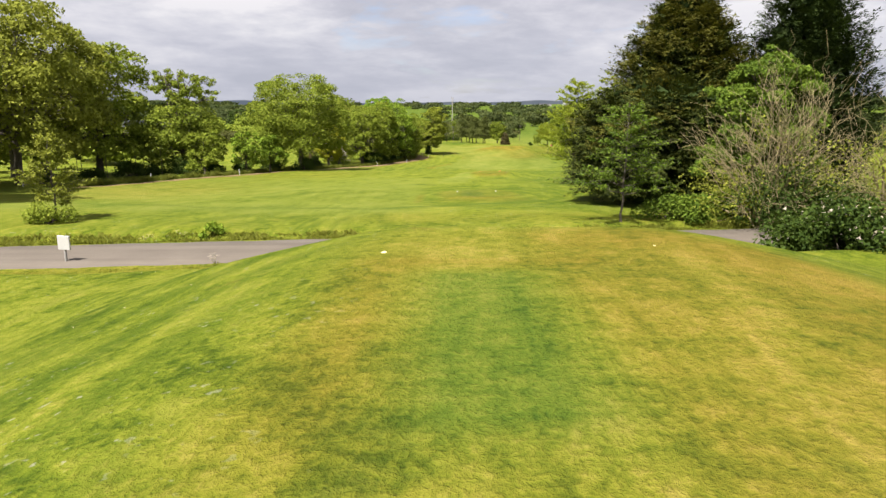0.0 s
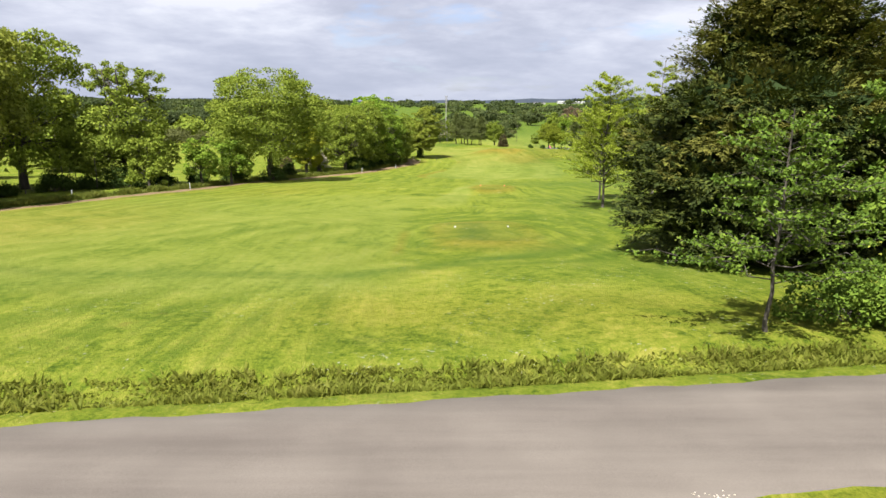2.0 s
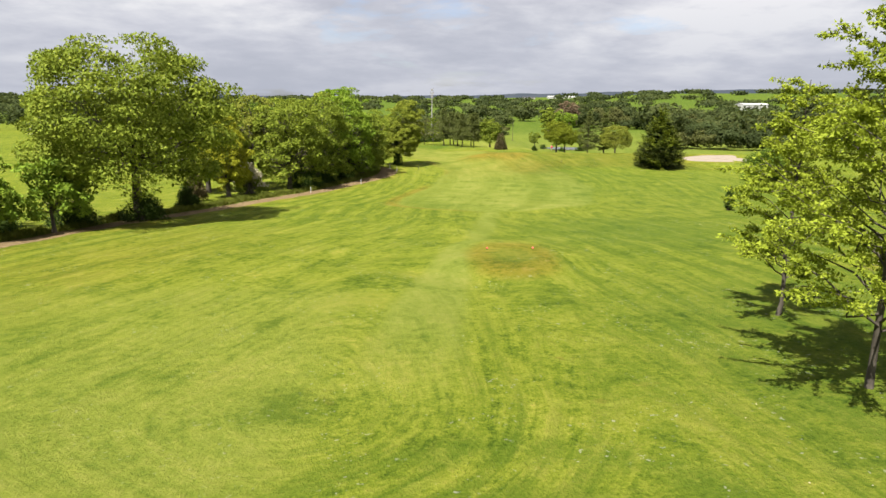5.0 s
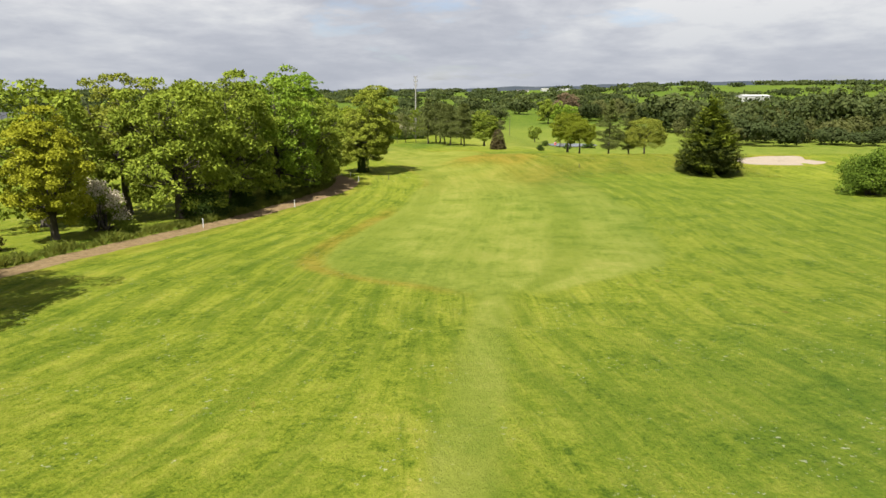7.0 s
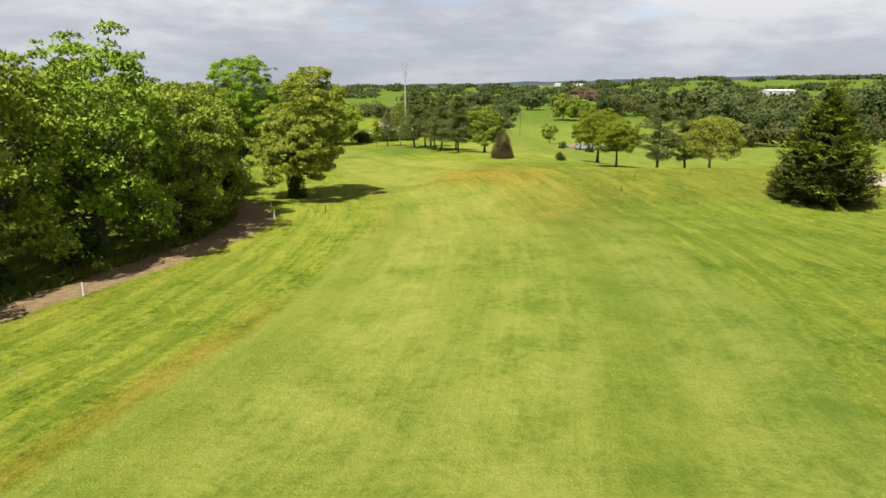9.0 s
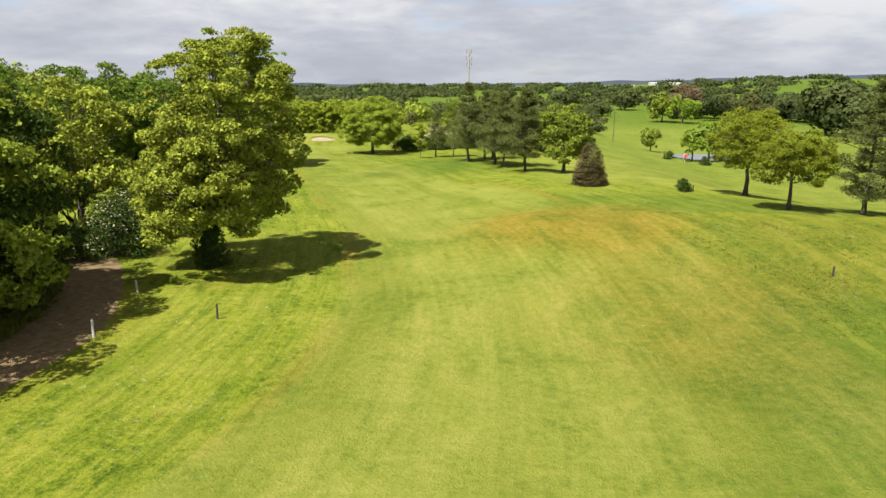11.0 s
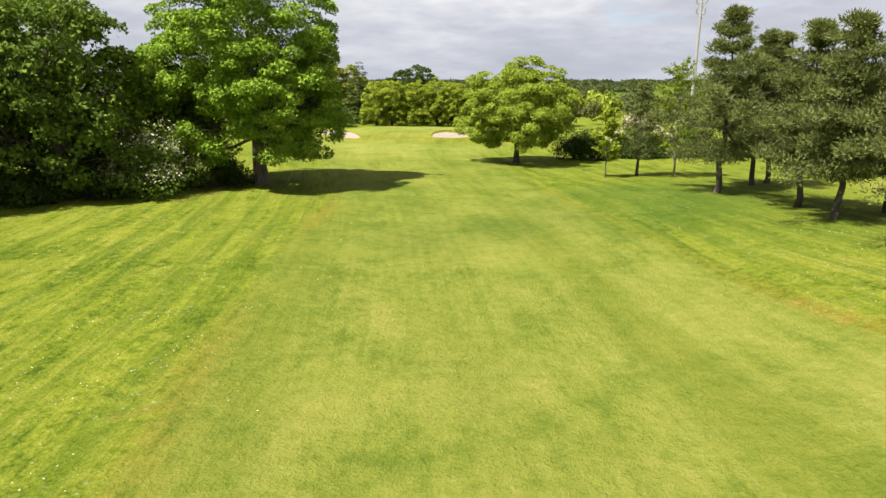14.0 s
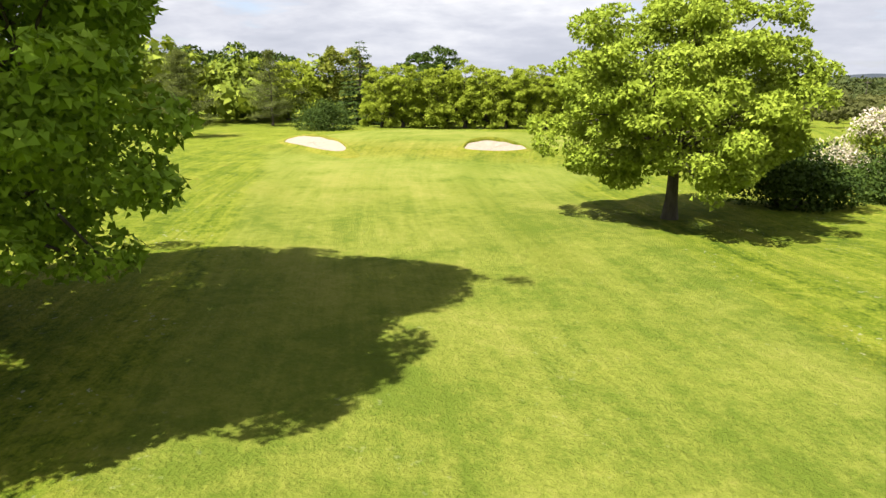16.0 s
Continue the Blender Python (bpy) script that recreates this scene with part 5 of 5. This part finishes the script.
pine(10.6, 242.6, 9.2, 2.8, PINE_L, 0.24, 30000)
pine(11.8, 239.0, 9.0, 2.7, PINE_L, 0.24, 30000)
pine(14.6, 242.4, 8.8, 2.6, PINE_L, 0.24, 30000)
pine(14.5, 231.2, 9.0, 2.9, PINE_L, 0.24, 30000)
pine(0.9, 255.5, 6.6, 1.6, "small young pine with a dark trunk", 0.25, 6000)
sapling(-1.2, 253.6, 5.4, 1.6, "slim young tree in leaf", 3500, 0.24, n=34, group="saplings by the pines")
sapling(3.5, 256.4, 8.4, 3.0, "young tree with pale fanning stems and sparse new leaves", 9000, 0.1, n=60, mat=GOLD, bark=PALE_BARK, rise=1.2, leaf=0.15, group="saplings by the pines")

# ---- the last turn ----
tree("oak_tree", -22.9, 240.3, 17.2, 6.7, GREAT_OAK, "great oak with a pale trunk and full green crown", 0.12, 165000, 0.15, 620, shift=(-1.0, -0.3), trunk=0.5, bark=GREY_BARK, gaps=0.55, square=2.1, seed=4, clot=0.50)
DARK_L = "dark dense leafy tree in the wood edge"
tree("hornbeam", -30.5, 231.0, 12.2, 5.0, HORNBEAM, DARK_L, 0.04, 26000, 0.22, 220, clot=0.65)
tree("hornbeam", -35.5, 224.0, 12.6, 5.4, HORNBEAM, DARK_L, 0.04, 24000, 0.24, 220, clot=0.65)
tree("hornbeam", -41.0, 217.0, 12.6, 5.4, HORNBEAM, DARK_L, 0.04, 15000, 0.3, 100)
tree("hornbeam", -37.0, 234.0, 13.0, 5.4, HORNBEAM, DARK_L, 0.06, 14000, 0.3, 100)
tree("hornbeam", -46.0, 226.0, 13.0, 6.0, OAK, DARK_L, 0.06, 12000, 0.34, 100)
bush("hawthorn", -26.6, 234.0, 5.2, 3.6, HORNBEAM, "hawthorn bush with scattered white blossom", 14000, 0.15, blossom=0.35, lumps=40)
tree("hornbeam", -29.8, 237.0, 8.6, 4.2, HORNBEAM, DARK_L, 0.04, 20000, 0.22, 200, clot=0.65)
for x, y in ((-31.0, 228.2), (-33.8, 224.6), (-36.6, 220.6), (-39.4, 216.4), (-29.2, 231.6), (-24.6, 238.2)):
    bush("undergrowth", x, y, 2.2, 2.4, DEEP, "dark undergrowth along the wood edge", 5000, 0.16, lumps=24, group="undergrowth along the wood edge")
bush("small_shrub", -24.5, 214.0, 2.2, 1.2, LUSH, "young shrub at the edge of the rough", 2500, 0.15, lumps=16)
tree("fruit_tree", -10.5, 261.3, 8.7, 5.3, FRESH, "low spreading tree with a broad dome of fresh leaves", 0.19, 80000, 0.14, 380, trunk=0.28, gaps=0.2, clot=0.55, square=2.0, seed=2)
bush("laurel_hedge", -5.6, 266.8, 2.9, 3.4, DEEP, "dark evergreen hedge behind the spreading tree", 11000, 0.16, lumps=40, stretch=0.6, turn=10)
bush("laurel_hedge", -0.6, 270.8, 2.9, 3.4, DEEP, "dark evergreen hedge behind the spreading tree", 11000, 0.16, lumps=40, stretch=0.6, turn=10)
bush("laurel_hedge", 4.0, 274.4, 2.9, 3.4, DEEP, "dark evergreen hedge behind the spreading tree", 9000, 0.16, lumps=40, stretch=0.6, turn=10)
bush("hawthorn", -1.6, 274.5, 5.0, 3.2, OAK, "hawthorn smothered in white blossom", 12000, 0.16, blossom=0.75)
bush("hawthorn", 3.4, 276.5, 4.4, 2.8, OAK, "hawthorn smothered in white blossom", 10000, 0.16, blossom=0.6)

tree("oak_tree", -16.0, 196.0, 11.0, 4.2, SUNNY_OAK, OAK_L, 0.06, 16000, 0.22, 90, group=ROW)
bush("hawthorn", -11.8, 192.8, 4.8, 2.8, DEEP, "hawthorn with a little white blossom beyond the bend of the track", 14000, 0.13, blossom=0.12, lumps=40)

# ---- behind the green ----
HEDGE_L = "tall bright green hedge tree behind the green"
for k in range(13):
    u = k / 12
    tree("hedge_tree", -52.0 + 30 * u, 311.0 + 16 * u, 8.2 + 0.4 * math.sin(k * 2.1), 3.2, YOUNG, HEDGE_L, 0.02, 12000, 0.2, 140, seed=k, clot=0.7, group="tall hedge behind the green")
bush("round_bush", -55.4, 302.0, 3.9, 3.9, DEEP, "wide dark rounded bush beside the green", 9000, 0.2, lumps=40)
pine(-66.8, 306.5, 9.6, 3.6, "broad dark pine by the green", 0.16, 18000, group="pines by the green")
pine(-60.0, 284.0, 8.2, 3.2, "low dark pine leaning over the turf", 0.18, 18000, group="pines by the green")
conifer("cedar_tree", -59.5, 318.0, 12.5, 4.2, DEEP, "dark cedar behind the hedge", 0.05, 10000, 0.36, 20, power=0.7)
tree("oak_tree", -52.0, 326.0, 10.6, 5.0, DEEP, "dark leafy tree behind the hedge", 0.1, 9000, 0.36, 70)
tree("oak_tree", -76.0, 322.0, 9.5, 5.5, YOUNG, "rounded tree in bright new leaf", 0.05, 9000, 0.36, 70)
tree("oak_tree", -88.0, 330.0, 12.0, 8.0, DEEP, "tall dark oak on the skyline behind the green", 0.1, 8000, 0.5, 70)
tree("oak_tree", -100.0, 326.0, 11.5, 8.0, DEEP, "tall dark oak on the skyline behind the green", 0.1, 8000, 0.5, 70)
tree("oak_tree", -70.0, 330.0, 12.0, 5.0, OLIVE, "tall olive-leaved tree behind the pines", 0.1, 7000, 0.4, 60)


# ---- the distance ----
def far_wood(name, rng, spots, mat, label, leaves=170, leaf=1.1):
    """Many small crowns of leaf clumps on short stems, far off, as one mesh."""
    vs, fs, n0 = [], [], 0
    for x, y, h, r in spots:
        z = ground_at(x, y)
        lumps = 24
        d = ball(rng, lumps)
        reach = rng.uniform(0.3, 1.15, (lumps, 1))
        c = (d * reach) * [r * 0.6, r * 0.6, h * 0.27] + [0, 0, h * 0.5]
        k = rng.integers(0, lumps, leaves)
        o = ball(rng, leaves)
        o = o + d[k] * 0.5 + [0, 0, 0.35]
        o /= np.linalg.norm(o, axis=1)[:, None] + 1e-9
        at = c[k] + o * [r * 0.32, r * 0.32, h * 0.17] * rng.uniform(0.8, 1.0, (leaves, 1)) + [x, y, z]
        at[:, 2] = np.maximum(at[:, 2], z + 0.2)
        way = np.cross(o, ball(rng, leaves)) + o * 0.25
        face = o * 1.5 + d[k] * 0.5 + [0, 0, 0.25]
        big = leaf * rng.uniform(0.6, 1.3, leaves) * (r / 5)
        v, f = leaf_quads(rng, at, way, face, big, big, True)
        vs.append(v)
        fs.append(f + n0)
        n0 += len(v)
    ob = new(name, mesh_of(name, np.concatenate(vs), np.concatenate(fs), mat))
    return tagged(ob, label, "woodland", kind="stuff")


rng = np.random.default_rng(11)


def belt(x0, y0, x1, y1, n, deep, h, r):
    u = rng.uniform(0, 1, n)
    along = np.array([x1 - x0, y1 - y0])
    side = np.array([-along[1], along[0]]) / np.linalg.norm(along)
    off = rng.uniform(-deep, deep, n)
    px, py = x0 + along[0] * u + side[0] * off, y0 + along[1] * u + side[1] * off
    return [(a, b, h * rng.uniform(0.5, 1.25), r * rng.uniform(0.65, 1.35)) for a, b in zip(px, py)]


right_wood = belt(105, 322, 330, 330, 40, 14, 10, 6) + belt(95, 580, 330, 440, 34, 25, 14, 9)
tall_wood = belt(135, 425, 330, 395, 34, 16, 22, 11) + belt(40, 640, 330, 560, 30, 20, 17, 10)
far_wood("far_wood", rng, tall_wood, FAR_LEAF, "tall rounded trees across the valley", 700, 0.8)
far_wood("far_wood", rng, right_wood, FAR_DARK, "dark woodland across the valley", 800, 0.68)
mixed_wood = belt(100, 330, 330, 345, 40, 16, 11, 6) + belt(110, 600, 330, 460, 50, 25, 14, 8)
far_wood("far_wood", rng, mixed_wood, FAR_OLIVE, "olive-green woodland across the valley", 700, 0.7)
mid_wood = belt(0, 430, 60, 600, 40, 18, 8, 6) + belt(-60, 480, 5, 430, 36, 18, 8, 6) + belt(14, 345, 40, 400, 20, 9, 6, 4)
far_wood("far_wood", rng, mid_wood, FAR_LEAF, "mixed green woodland beyond the course", 440, 0.85)
far_wood("far_wood", rng, belt(-10, 330, 30, 460, 24, 14, 6, 4.5) + belt(20, 400, 50, 520, 20, 14, 6.5, 5), FAR_OLIVE, "scrub in fresh leaf beyond the course", 420, 0.8)
left_wood = belt(-75, 130, -95, 260, 46, 10, 10, 5.5) + belt(-95, 260, -80, 330, 30, 12, 10, 6) + belt(-90, 60, -80, 130, 24, 8, 11, 6) + belt(-80, 350, -20, 420, 40, 10, 8, 5.5)
left_wood = [s for s in left_wood if abs((s[0] - 1) * 275 + (s[1] - 38) * 142) / 309.5 > 15]   # a gap towards the house
far_wood("far_wood", rng, left_wood, OAK, "leafy woodland along the course boundary", 520, 0.8)
far_wood("far_wood", rng, belt(-205, 348, -118, 356, 26, 8, 13, 6), FAR_DARK, "dark tall trees behind the slate-roofed house", 420, 0.8)
far_wood("far_wood", rng, belt(-138, 296, -80, 232, 54, 7, 4.8, 4.0), FAR_OLIVE, "low hedge before the slate-roofed house", 260, 0.7)
for mat, first, label in ((FAR_LEAF, 0, "distant hedges and woods to the horizon"), (FAR_DARK, 1, "dark distant woods to the horizon")):
    spots = []
    for k in range(first, 12, 2):
        d = 620 * 1.13 ** k
        n = 90
        a = rng.uniform(-0.95, 0.95, n)
        far = d * rng.uniform(0.93, 1.07, n)
        spots += [(math.sin(q) * f, 100 + math.cos(q) * f, 5.5 + 0.0025 * d, 8 + d * 0.012) for q, f in zip(a, far) if noise.noise(Vector((math.sin(q) * f / 170, math.cos(q) * f / 120, 0.5))) < 0.12]
    far_wood("far_wood", rng, spots, mat, label, 160, 0.95)


def backdrop():
    """The last line of hills, at the edge of sight, its haze blue painted in."""
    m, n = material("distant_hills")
    # flat emission in place of daylight and haze on the hills
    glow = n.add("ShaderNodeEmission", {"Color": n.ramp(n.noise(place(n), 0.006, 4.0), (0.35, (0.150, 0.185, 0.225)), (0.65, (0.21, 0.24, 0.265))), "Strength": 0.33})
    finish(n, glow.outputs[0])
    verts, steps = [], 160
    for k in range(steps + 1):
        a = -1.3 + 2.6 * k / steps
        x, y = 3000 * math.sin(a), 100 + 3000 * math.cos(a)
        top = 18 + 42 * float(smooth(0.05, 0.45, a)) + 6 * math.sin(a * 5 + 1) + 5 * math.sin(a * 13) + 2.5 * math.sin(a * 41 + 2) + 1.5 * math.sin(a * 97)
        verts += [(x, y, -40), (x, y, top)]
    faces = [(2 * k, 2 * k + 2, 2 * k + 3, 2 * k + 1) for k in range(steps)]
    tagged(new("backdrop", mesh_of("backdrop", verts, faces, m)), "line of distant hills in painted, glowing haze blue-grey", "hills", kind="structure")


backdrop()


def barn(x, y, long, deep, eave, ridge, turn, wall_mat, roof_mat, label):
    top = stand("farm_building", x, y, label, "building", sink=0.2, turn=turn)
    bm = bmesh.new()
    box(bm, -long / 2, long / 2, -deep / 2, deep / 2, 0, eave)
    part("wall", bm, wall_mat, top)
    for s in (-1, 1):
        bm = bmesh.new()
        rise = math.atan2(ridge - eave, deep / 2)
        wide = math.hypot(ridge - eave, deep / 2) + 0.5
        m = Matrix.Translation((0, s * deep / 4 + s * 0.2, (eave + ridge) / 2 + 0.05)) @ Matrix.Rotation(-s * rise, 4, "X")
        bmesh.ops.create_cube(bm, size=1.0, matrix=m @ Matrix.Diagonal((long + 0.8, wide, 0.18, 1)))
        part("roof", bm, roof_mat, top)
    bm = bmesh.new()
    vs = [bm.verts.new(v) for v in ((-long / 2, -deep / 2, eave), (-long / 2, deep / 2, eave), (-long / 2, 0, ridge), (long / 2, -deep / 2, eave), (long / 2, deep / 2, eave), (long / 2, 0, ridge))]
    bm.faces.new((vs[0], vs[2], vs[1]))
    bm.faces.new((vs[3], vs[4], vs[5]))
    for i in range(3):
        bm.faces.new((vs[i], vs[(i + 1) % 3], vs[(i + 1) % 3 + 3], vs[i + 3]))
    part("gable", bm, wall_mat, top)
    for k in (-0.3, 0.0, 0.3):
        bm = bmesh.new()
        box(bm, k * long - 0.7, k * long + 0.7, -deep / 2 - 0.04, -deep / 2 + 0.1, 0.9, 2.1)
        part("window", bm, SLATE, top)


barn(-141, 313, 25, 9, 3.6, 6.4, 8, PALE_WALL, SLATE, "long low house with a dark slate roof")
barn(505, 1050, 46, 20, 9, 11, 10, WHITE_PAINT, WHITE_PAINT, "white industrial shed on the far ridge")
barn(420, 2080, 84, 24, 6, 8, 0, WHITE_PAINT, WHITE_PAINT, "white industrial shed on the far ridge")
barn(330, 2150, 40, 18, 6, 9, 0, PALE_WALL, SLATE, "pale building on the far ridge")

HILL_L = "round-headed tree on the far fairway"
tree("oak_tree", 92, 525, 15, 8, OAK, HILL_L, 0.2, 5000, 0.7, 50)
tree("oak_tree", 101, 517, 15, 8.5, LUSH, HILL_L, 0.2, 5000, 0.7, 50)
tree("small_tree", 47.5, 326, 6.0, 2.4, OAK, "small tree beside the pond", 0.2, 3000, 0.3, 40)
tree("small_tree", 52.0, 303, 7.0, 2.6, LUSH, "small tree on the pond bank", 0.3, 4000, 0.3, 40)
tree("small_tree", 55.5, 303, 9.0, 2.8, LUSH, "small tree on the pond bank", 0.3, 4000, 0.3, 40)
tree("copper_beech", 112, 560, 20, 10, leaves_material("copper_leaves", (0.090, 0.064, 0.041), (0.143, 0.105, 0.068), (0.195, 0.150, 0.098)), "tree with coppery new leaves in the far wood", 0.1, 5000, 0.8, 60)



# ---- verges, small things ----
def blades(name, spots, tall, mat, label, seed, per=5, width=0.03):
    """Tall grass: bent blades in tufts on the ground, as one mesh."""
    rng = np.random.default_rng(seed)
    x, y = np.repeat(spots[:, 0], per) + rng.normal(0, 0.07, len(spots) * per), np.repeat(spots[:, 1], per) + rng.normal(0, 0.07, len(spots) * per)
    z = height(x, y)
    n = len(x)
    h = tall * rng.uniform(0.45, 1.2, n) * (1 + 0.45 * np.sin(x * 1.3 + y) * np.sin(x * 0.47 + 2))
    lean = rng.normal(0, 0.55, (n, 2))
    root = np.stack([x, y, z - 0.03], 1)
    side = ball(rng, n) * [1, 1, 0]
    side /= np.linalg.norm(side, axis=1)[:, None] + 1e-9
    mid = root + np.stack([lean[:, 0] * h * 0.35, lean[:, 1] * h * 0.35, h * 0.6], 1)
    tip = root + np.stack([lean[:, 0] * h, lean[:, 1] * h, h], 1)
    w = width * rng.uniform(0.7, 1.4, (n, 1))
    v = np.stack([root - side * w * 0.5, mid - side * w, tip, mid + side * w], 1).reshape(-1, 3)
    tagged(new(name, mesh_of(name, v, np.arange(4 * n).reshape(-1, 4), mat)), label, "grass", kind="stuff")


def strip(rng, n, x0, x1, mid, lo, hi):
    x = rng.uniform(x0, x1, n)
    return np.stack([x, mid(x) + rng.uniform(lo, hi, n)], 1)


rng = np.random.default_rng(5)
def patchy(spots, scale, keep):
    return np.array([s for s in spots if noise.noise(Vector((s[0] * scale, s[1] * scale, 3.0))) > keep + 0.16 * math.sin(s[0] * 977 + s[1] * 331)])


blades("verge_grass", patchy(strip(rng, 5200, -34, 26, road_mid, 2.9, 4.3), 0.35, -0.45), 0.21, VERGE, "tall unmown grass along the far road verge", 1)
blades("verge_grass", patchy(strip(rng, 2200, -30, 20, road_mid, -3.5, -2.55), 0.6, 0.05), 0.075, VERGE, "dry unmown grass along the near road verge", 2)
along = rng.uniform(68, 190, 4800)
bank = np.stack([track_mid(along) - rng.uniform(1.2, 3.6, 4800), along], 1)
blades("bank_grass", bank, 0.55, TALL_GRASS, "long grass on the bank beneath the trees", 3, 4, 0.05)


tussocks = np.stack([rng.uniform(22, 62, 9000), rng.uniform(184, 203, 9000)], 1)
blades("rough_grass", patchy(tussocks, 0.22, 0.02), 0.07, VERGE, "long tufted rough grass on the bank", 4, 4, 0.028)


def daisies(name, spots, label, seed):
    """Small white flower heads in drifts on the turf, as one mesh."""
    rng = np.random.default_rng(seed)
    n = len(spots)
    z = height(spots[:, 0], spots[:, 1]) + rng.uniform(0.05, 0.10, n)
    at = np.stack([spots[:, 0], spots[:, 1], z], 1)
    ways = rng.normal(size=(n, 3)) * [1, 1, 0.25]
    tagged(new(name, mesh_of(name, *leaf_quads(rng, at, ways, rng.normal(size=(n, 3)) * 0.3 + [0, 0, 1.0], 0.045, 0.04), BLOSSOM)), label, "wild flowers", kind="stuff")


drifts = []
for x, y, wide, deep, n in ((-8.5, 213, 2.2, 6, 500), (-10.5, 222, 2.5, 5, 450), (-4.5, 206, 1.4, 4, 260), (-15.5, 226, 2.5, 3.5, 300), (-18, 219, 4, 4, 300), (1.6, 180, 1.2, 4, 160),
                            (-1.5, 176, 2.0, 5, 160), (11.5, 42.5, 3.0, 2.5, 170), (13.0, 66, 2.0, 2.5, 90), (15.5, 236, 4, 4, 260), (9.5, 235, 3, 3, 200), (21.5, 100, 3, 4, 120), (24, 106, 3, 4, 120), (-13, 8, 5, 5, 90), (12, 228, 3, 4, 180), (30, 190, 8, 5, 300)):
    drifts.append(np.stack([rng.normal(x, wide, n), rng.normal(y, deep, n)], 1))
daisies("daisies", patchy(np.concatenate(drifts), 0.55, 0.12), "white clover and daisies scattered in the rough", 6)


def cow_parsley(x, y, h, heads, seed):
    rng = np.random.default_rng(seed)
    top = stand("cow_parsley", x, y, "cow parsley with lacy white flower heads", "wild flower", "cow parsley on the verge")
    stems, at = [], []
    for _ in range(heads):
        w2 = np.array([rng.normal(0, 0.36), rng.normal(0, 0.36), 1.0])
        tip = w2 * h * rng.uniform(0.6, 1.0)
        stems.append(bough(rng, (0, 0, -0.03), tip, 0.006, 0.03, 4, 0.03))
        for _ in range(8):
            at.append(tip + np.array([*rng.normal(0, 0.075, 2), rng.normal(0.0, 0.03)]))
    at = np.array(at)
    n = len(at)
    flat = ball(rng, n) * [1, 1, 0.15]
    tagged(part("blossom", mesh_of("blossom", *leaf_quads(rng, at, flat, np.tile([0, 0, 1.0], (n, 1)), 0.04, 0.035), BLOSSOM), None, top), kind="stuff")
    low = ball(rng, 30) * [0.22, 0.22, 0.16]
    low[:, 2] = np.abs(low[:, 2])
    part("foliage", mesh_of("foliage", *leaf_quads(rng, low, ball(rng, 30), np.tile([0, 0, 1.0], (30, 1)), 0.11, 0.05), VERGE), None, top)
    twigs_of(top, mesh_of("stemwork", *tubes(stems, 4), VERGE))


for k, x in enumerate((-5.9, -5.4, -5.0, -3.4, -2.5, -2.1, -0.9, 0.9, 1.5, 4.3, 7.0, 9.4, 9.8, 10.3, -8.4, -13.5, -12.0)):
    y = road_mid(x) - ROAD_HALF - 0.75 + 0.25 * math.sin(k * 2.3) if k < 15 else road_mid(x) + ROAD_HALF + 1.2
    cow_parsley(x, y, 0.42 + 0.2 * math.sin(k * 1.7) ** 2 + (0.35 if 9 < x < 11 else 0), 5 + k % 4, 40 + k)


def scrap_of_tag(x, y, label):
    top = new("tee_tag")
    bm = bmesh.new()
    bmesh.ops.create_icosphere(bm, subdivisions=2, radius=0.07, matrix=Matrix.LocRotScale((0, 0, 0.015), None, (1.0, 0.5, 0.25)))
    for v in bm.verts:
        v.co += Vector(noise.noise_vector(v.co * 30)) * 0.008
    top.matrix_basis = pose(x, y, ground_at(x, y) + 0.02, 0, 0, -25)
    part("scrap", bm, YELLOW_PAINT, top)
    tagged(top, label, "tee tag")


scrap_of_tag(3.4, 5.85, "small pale yellow tag lying on the tee")


def lifebuoy(x, y):
    top = stand("lifebuoy_post", x, y, "red and white lifebuoy board beside the pond", "lifebuoy", turn=20)
    bm = bmesh.new()
    rod(bm, (0, 0, -0.2), (0, 0, 1.9), 0.06, 0.06, 8)
    part("post", bm, WHITE_PAINT, top)
    bm = bmesh.new()
    box(bm, -0.42, 0.42, -0.06, -0.02, 0.8, 1.9, 0.02)
    part("board", bm, WHITE_PAINT, top)
    me = mesh_of("ring", *tubes([[(np.array([0.34 * math.cos(a), -0.13, 1.35 + 0.34 * math.sin(a)]), 0.1) for a in np.linspace(0, 2 * math.pi, 25)]], 8), RED_PAINT, True)
    part("ring", me, None, top, "red lifebuoy ring")


lifebuoy(49.6, 299.5)
for x, y, h in ((38.5, 330.0, 8.0), (20.0, 420.0, 9.0)):
    top = stand("utility_pole", x, y, "slim wooden utility pole beyond the trees", "pole")
    bm = bmesh.new()
    rod(bm, (0, 0, -0.3), (0, 0, h), 0.09, 0.07, 8)
    part("pole", bm, BARK, top)
    bm = bmesh.new()
    box(bm, -0.7, 0.7, -0.06, 0.06, h - 0.5, h - 0.38, 0.01)
    part("cross_arm", bm, BARK, top)
bush("verge_shrub", -11.0, 29.4, 0.55, 1.1, LUSH, "low leafy weed clump on the verge", 1500, 0.12, lumps=12)
bush("verge_shrub", -20.0, 31.8, 1.3, 1.2, OAK, "low weedy shrub under the thin tree", 1800, 0.12, lumps=14)
tree("small_tree", 61.0, 302.0, 7.6, 1.9, OAK, "slim tree on the pond bank", 0.25, 3000, 0.28, 40)
bush("pond_shrub", 60.5, 298.5, 2.3, 2.2, DEEP, "dark rushy shrub at the pond edge", 2500, 0.2, lumps=16)
bush("pond_shrub", 53.0, 296.0, 1.6, 1.6, DEEP, "dark rushy shrub at the pond edge", 1500, 0.2, lumps=12)
bush("pond_shrub", 47.0, 303.0, 2.2, 1.7, DEEP, "dark rushy shrub at the pond edge", 1500, 0.2, lumps=12)
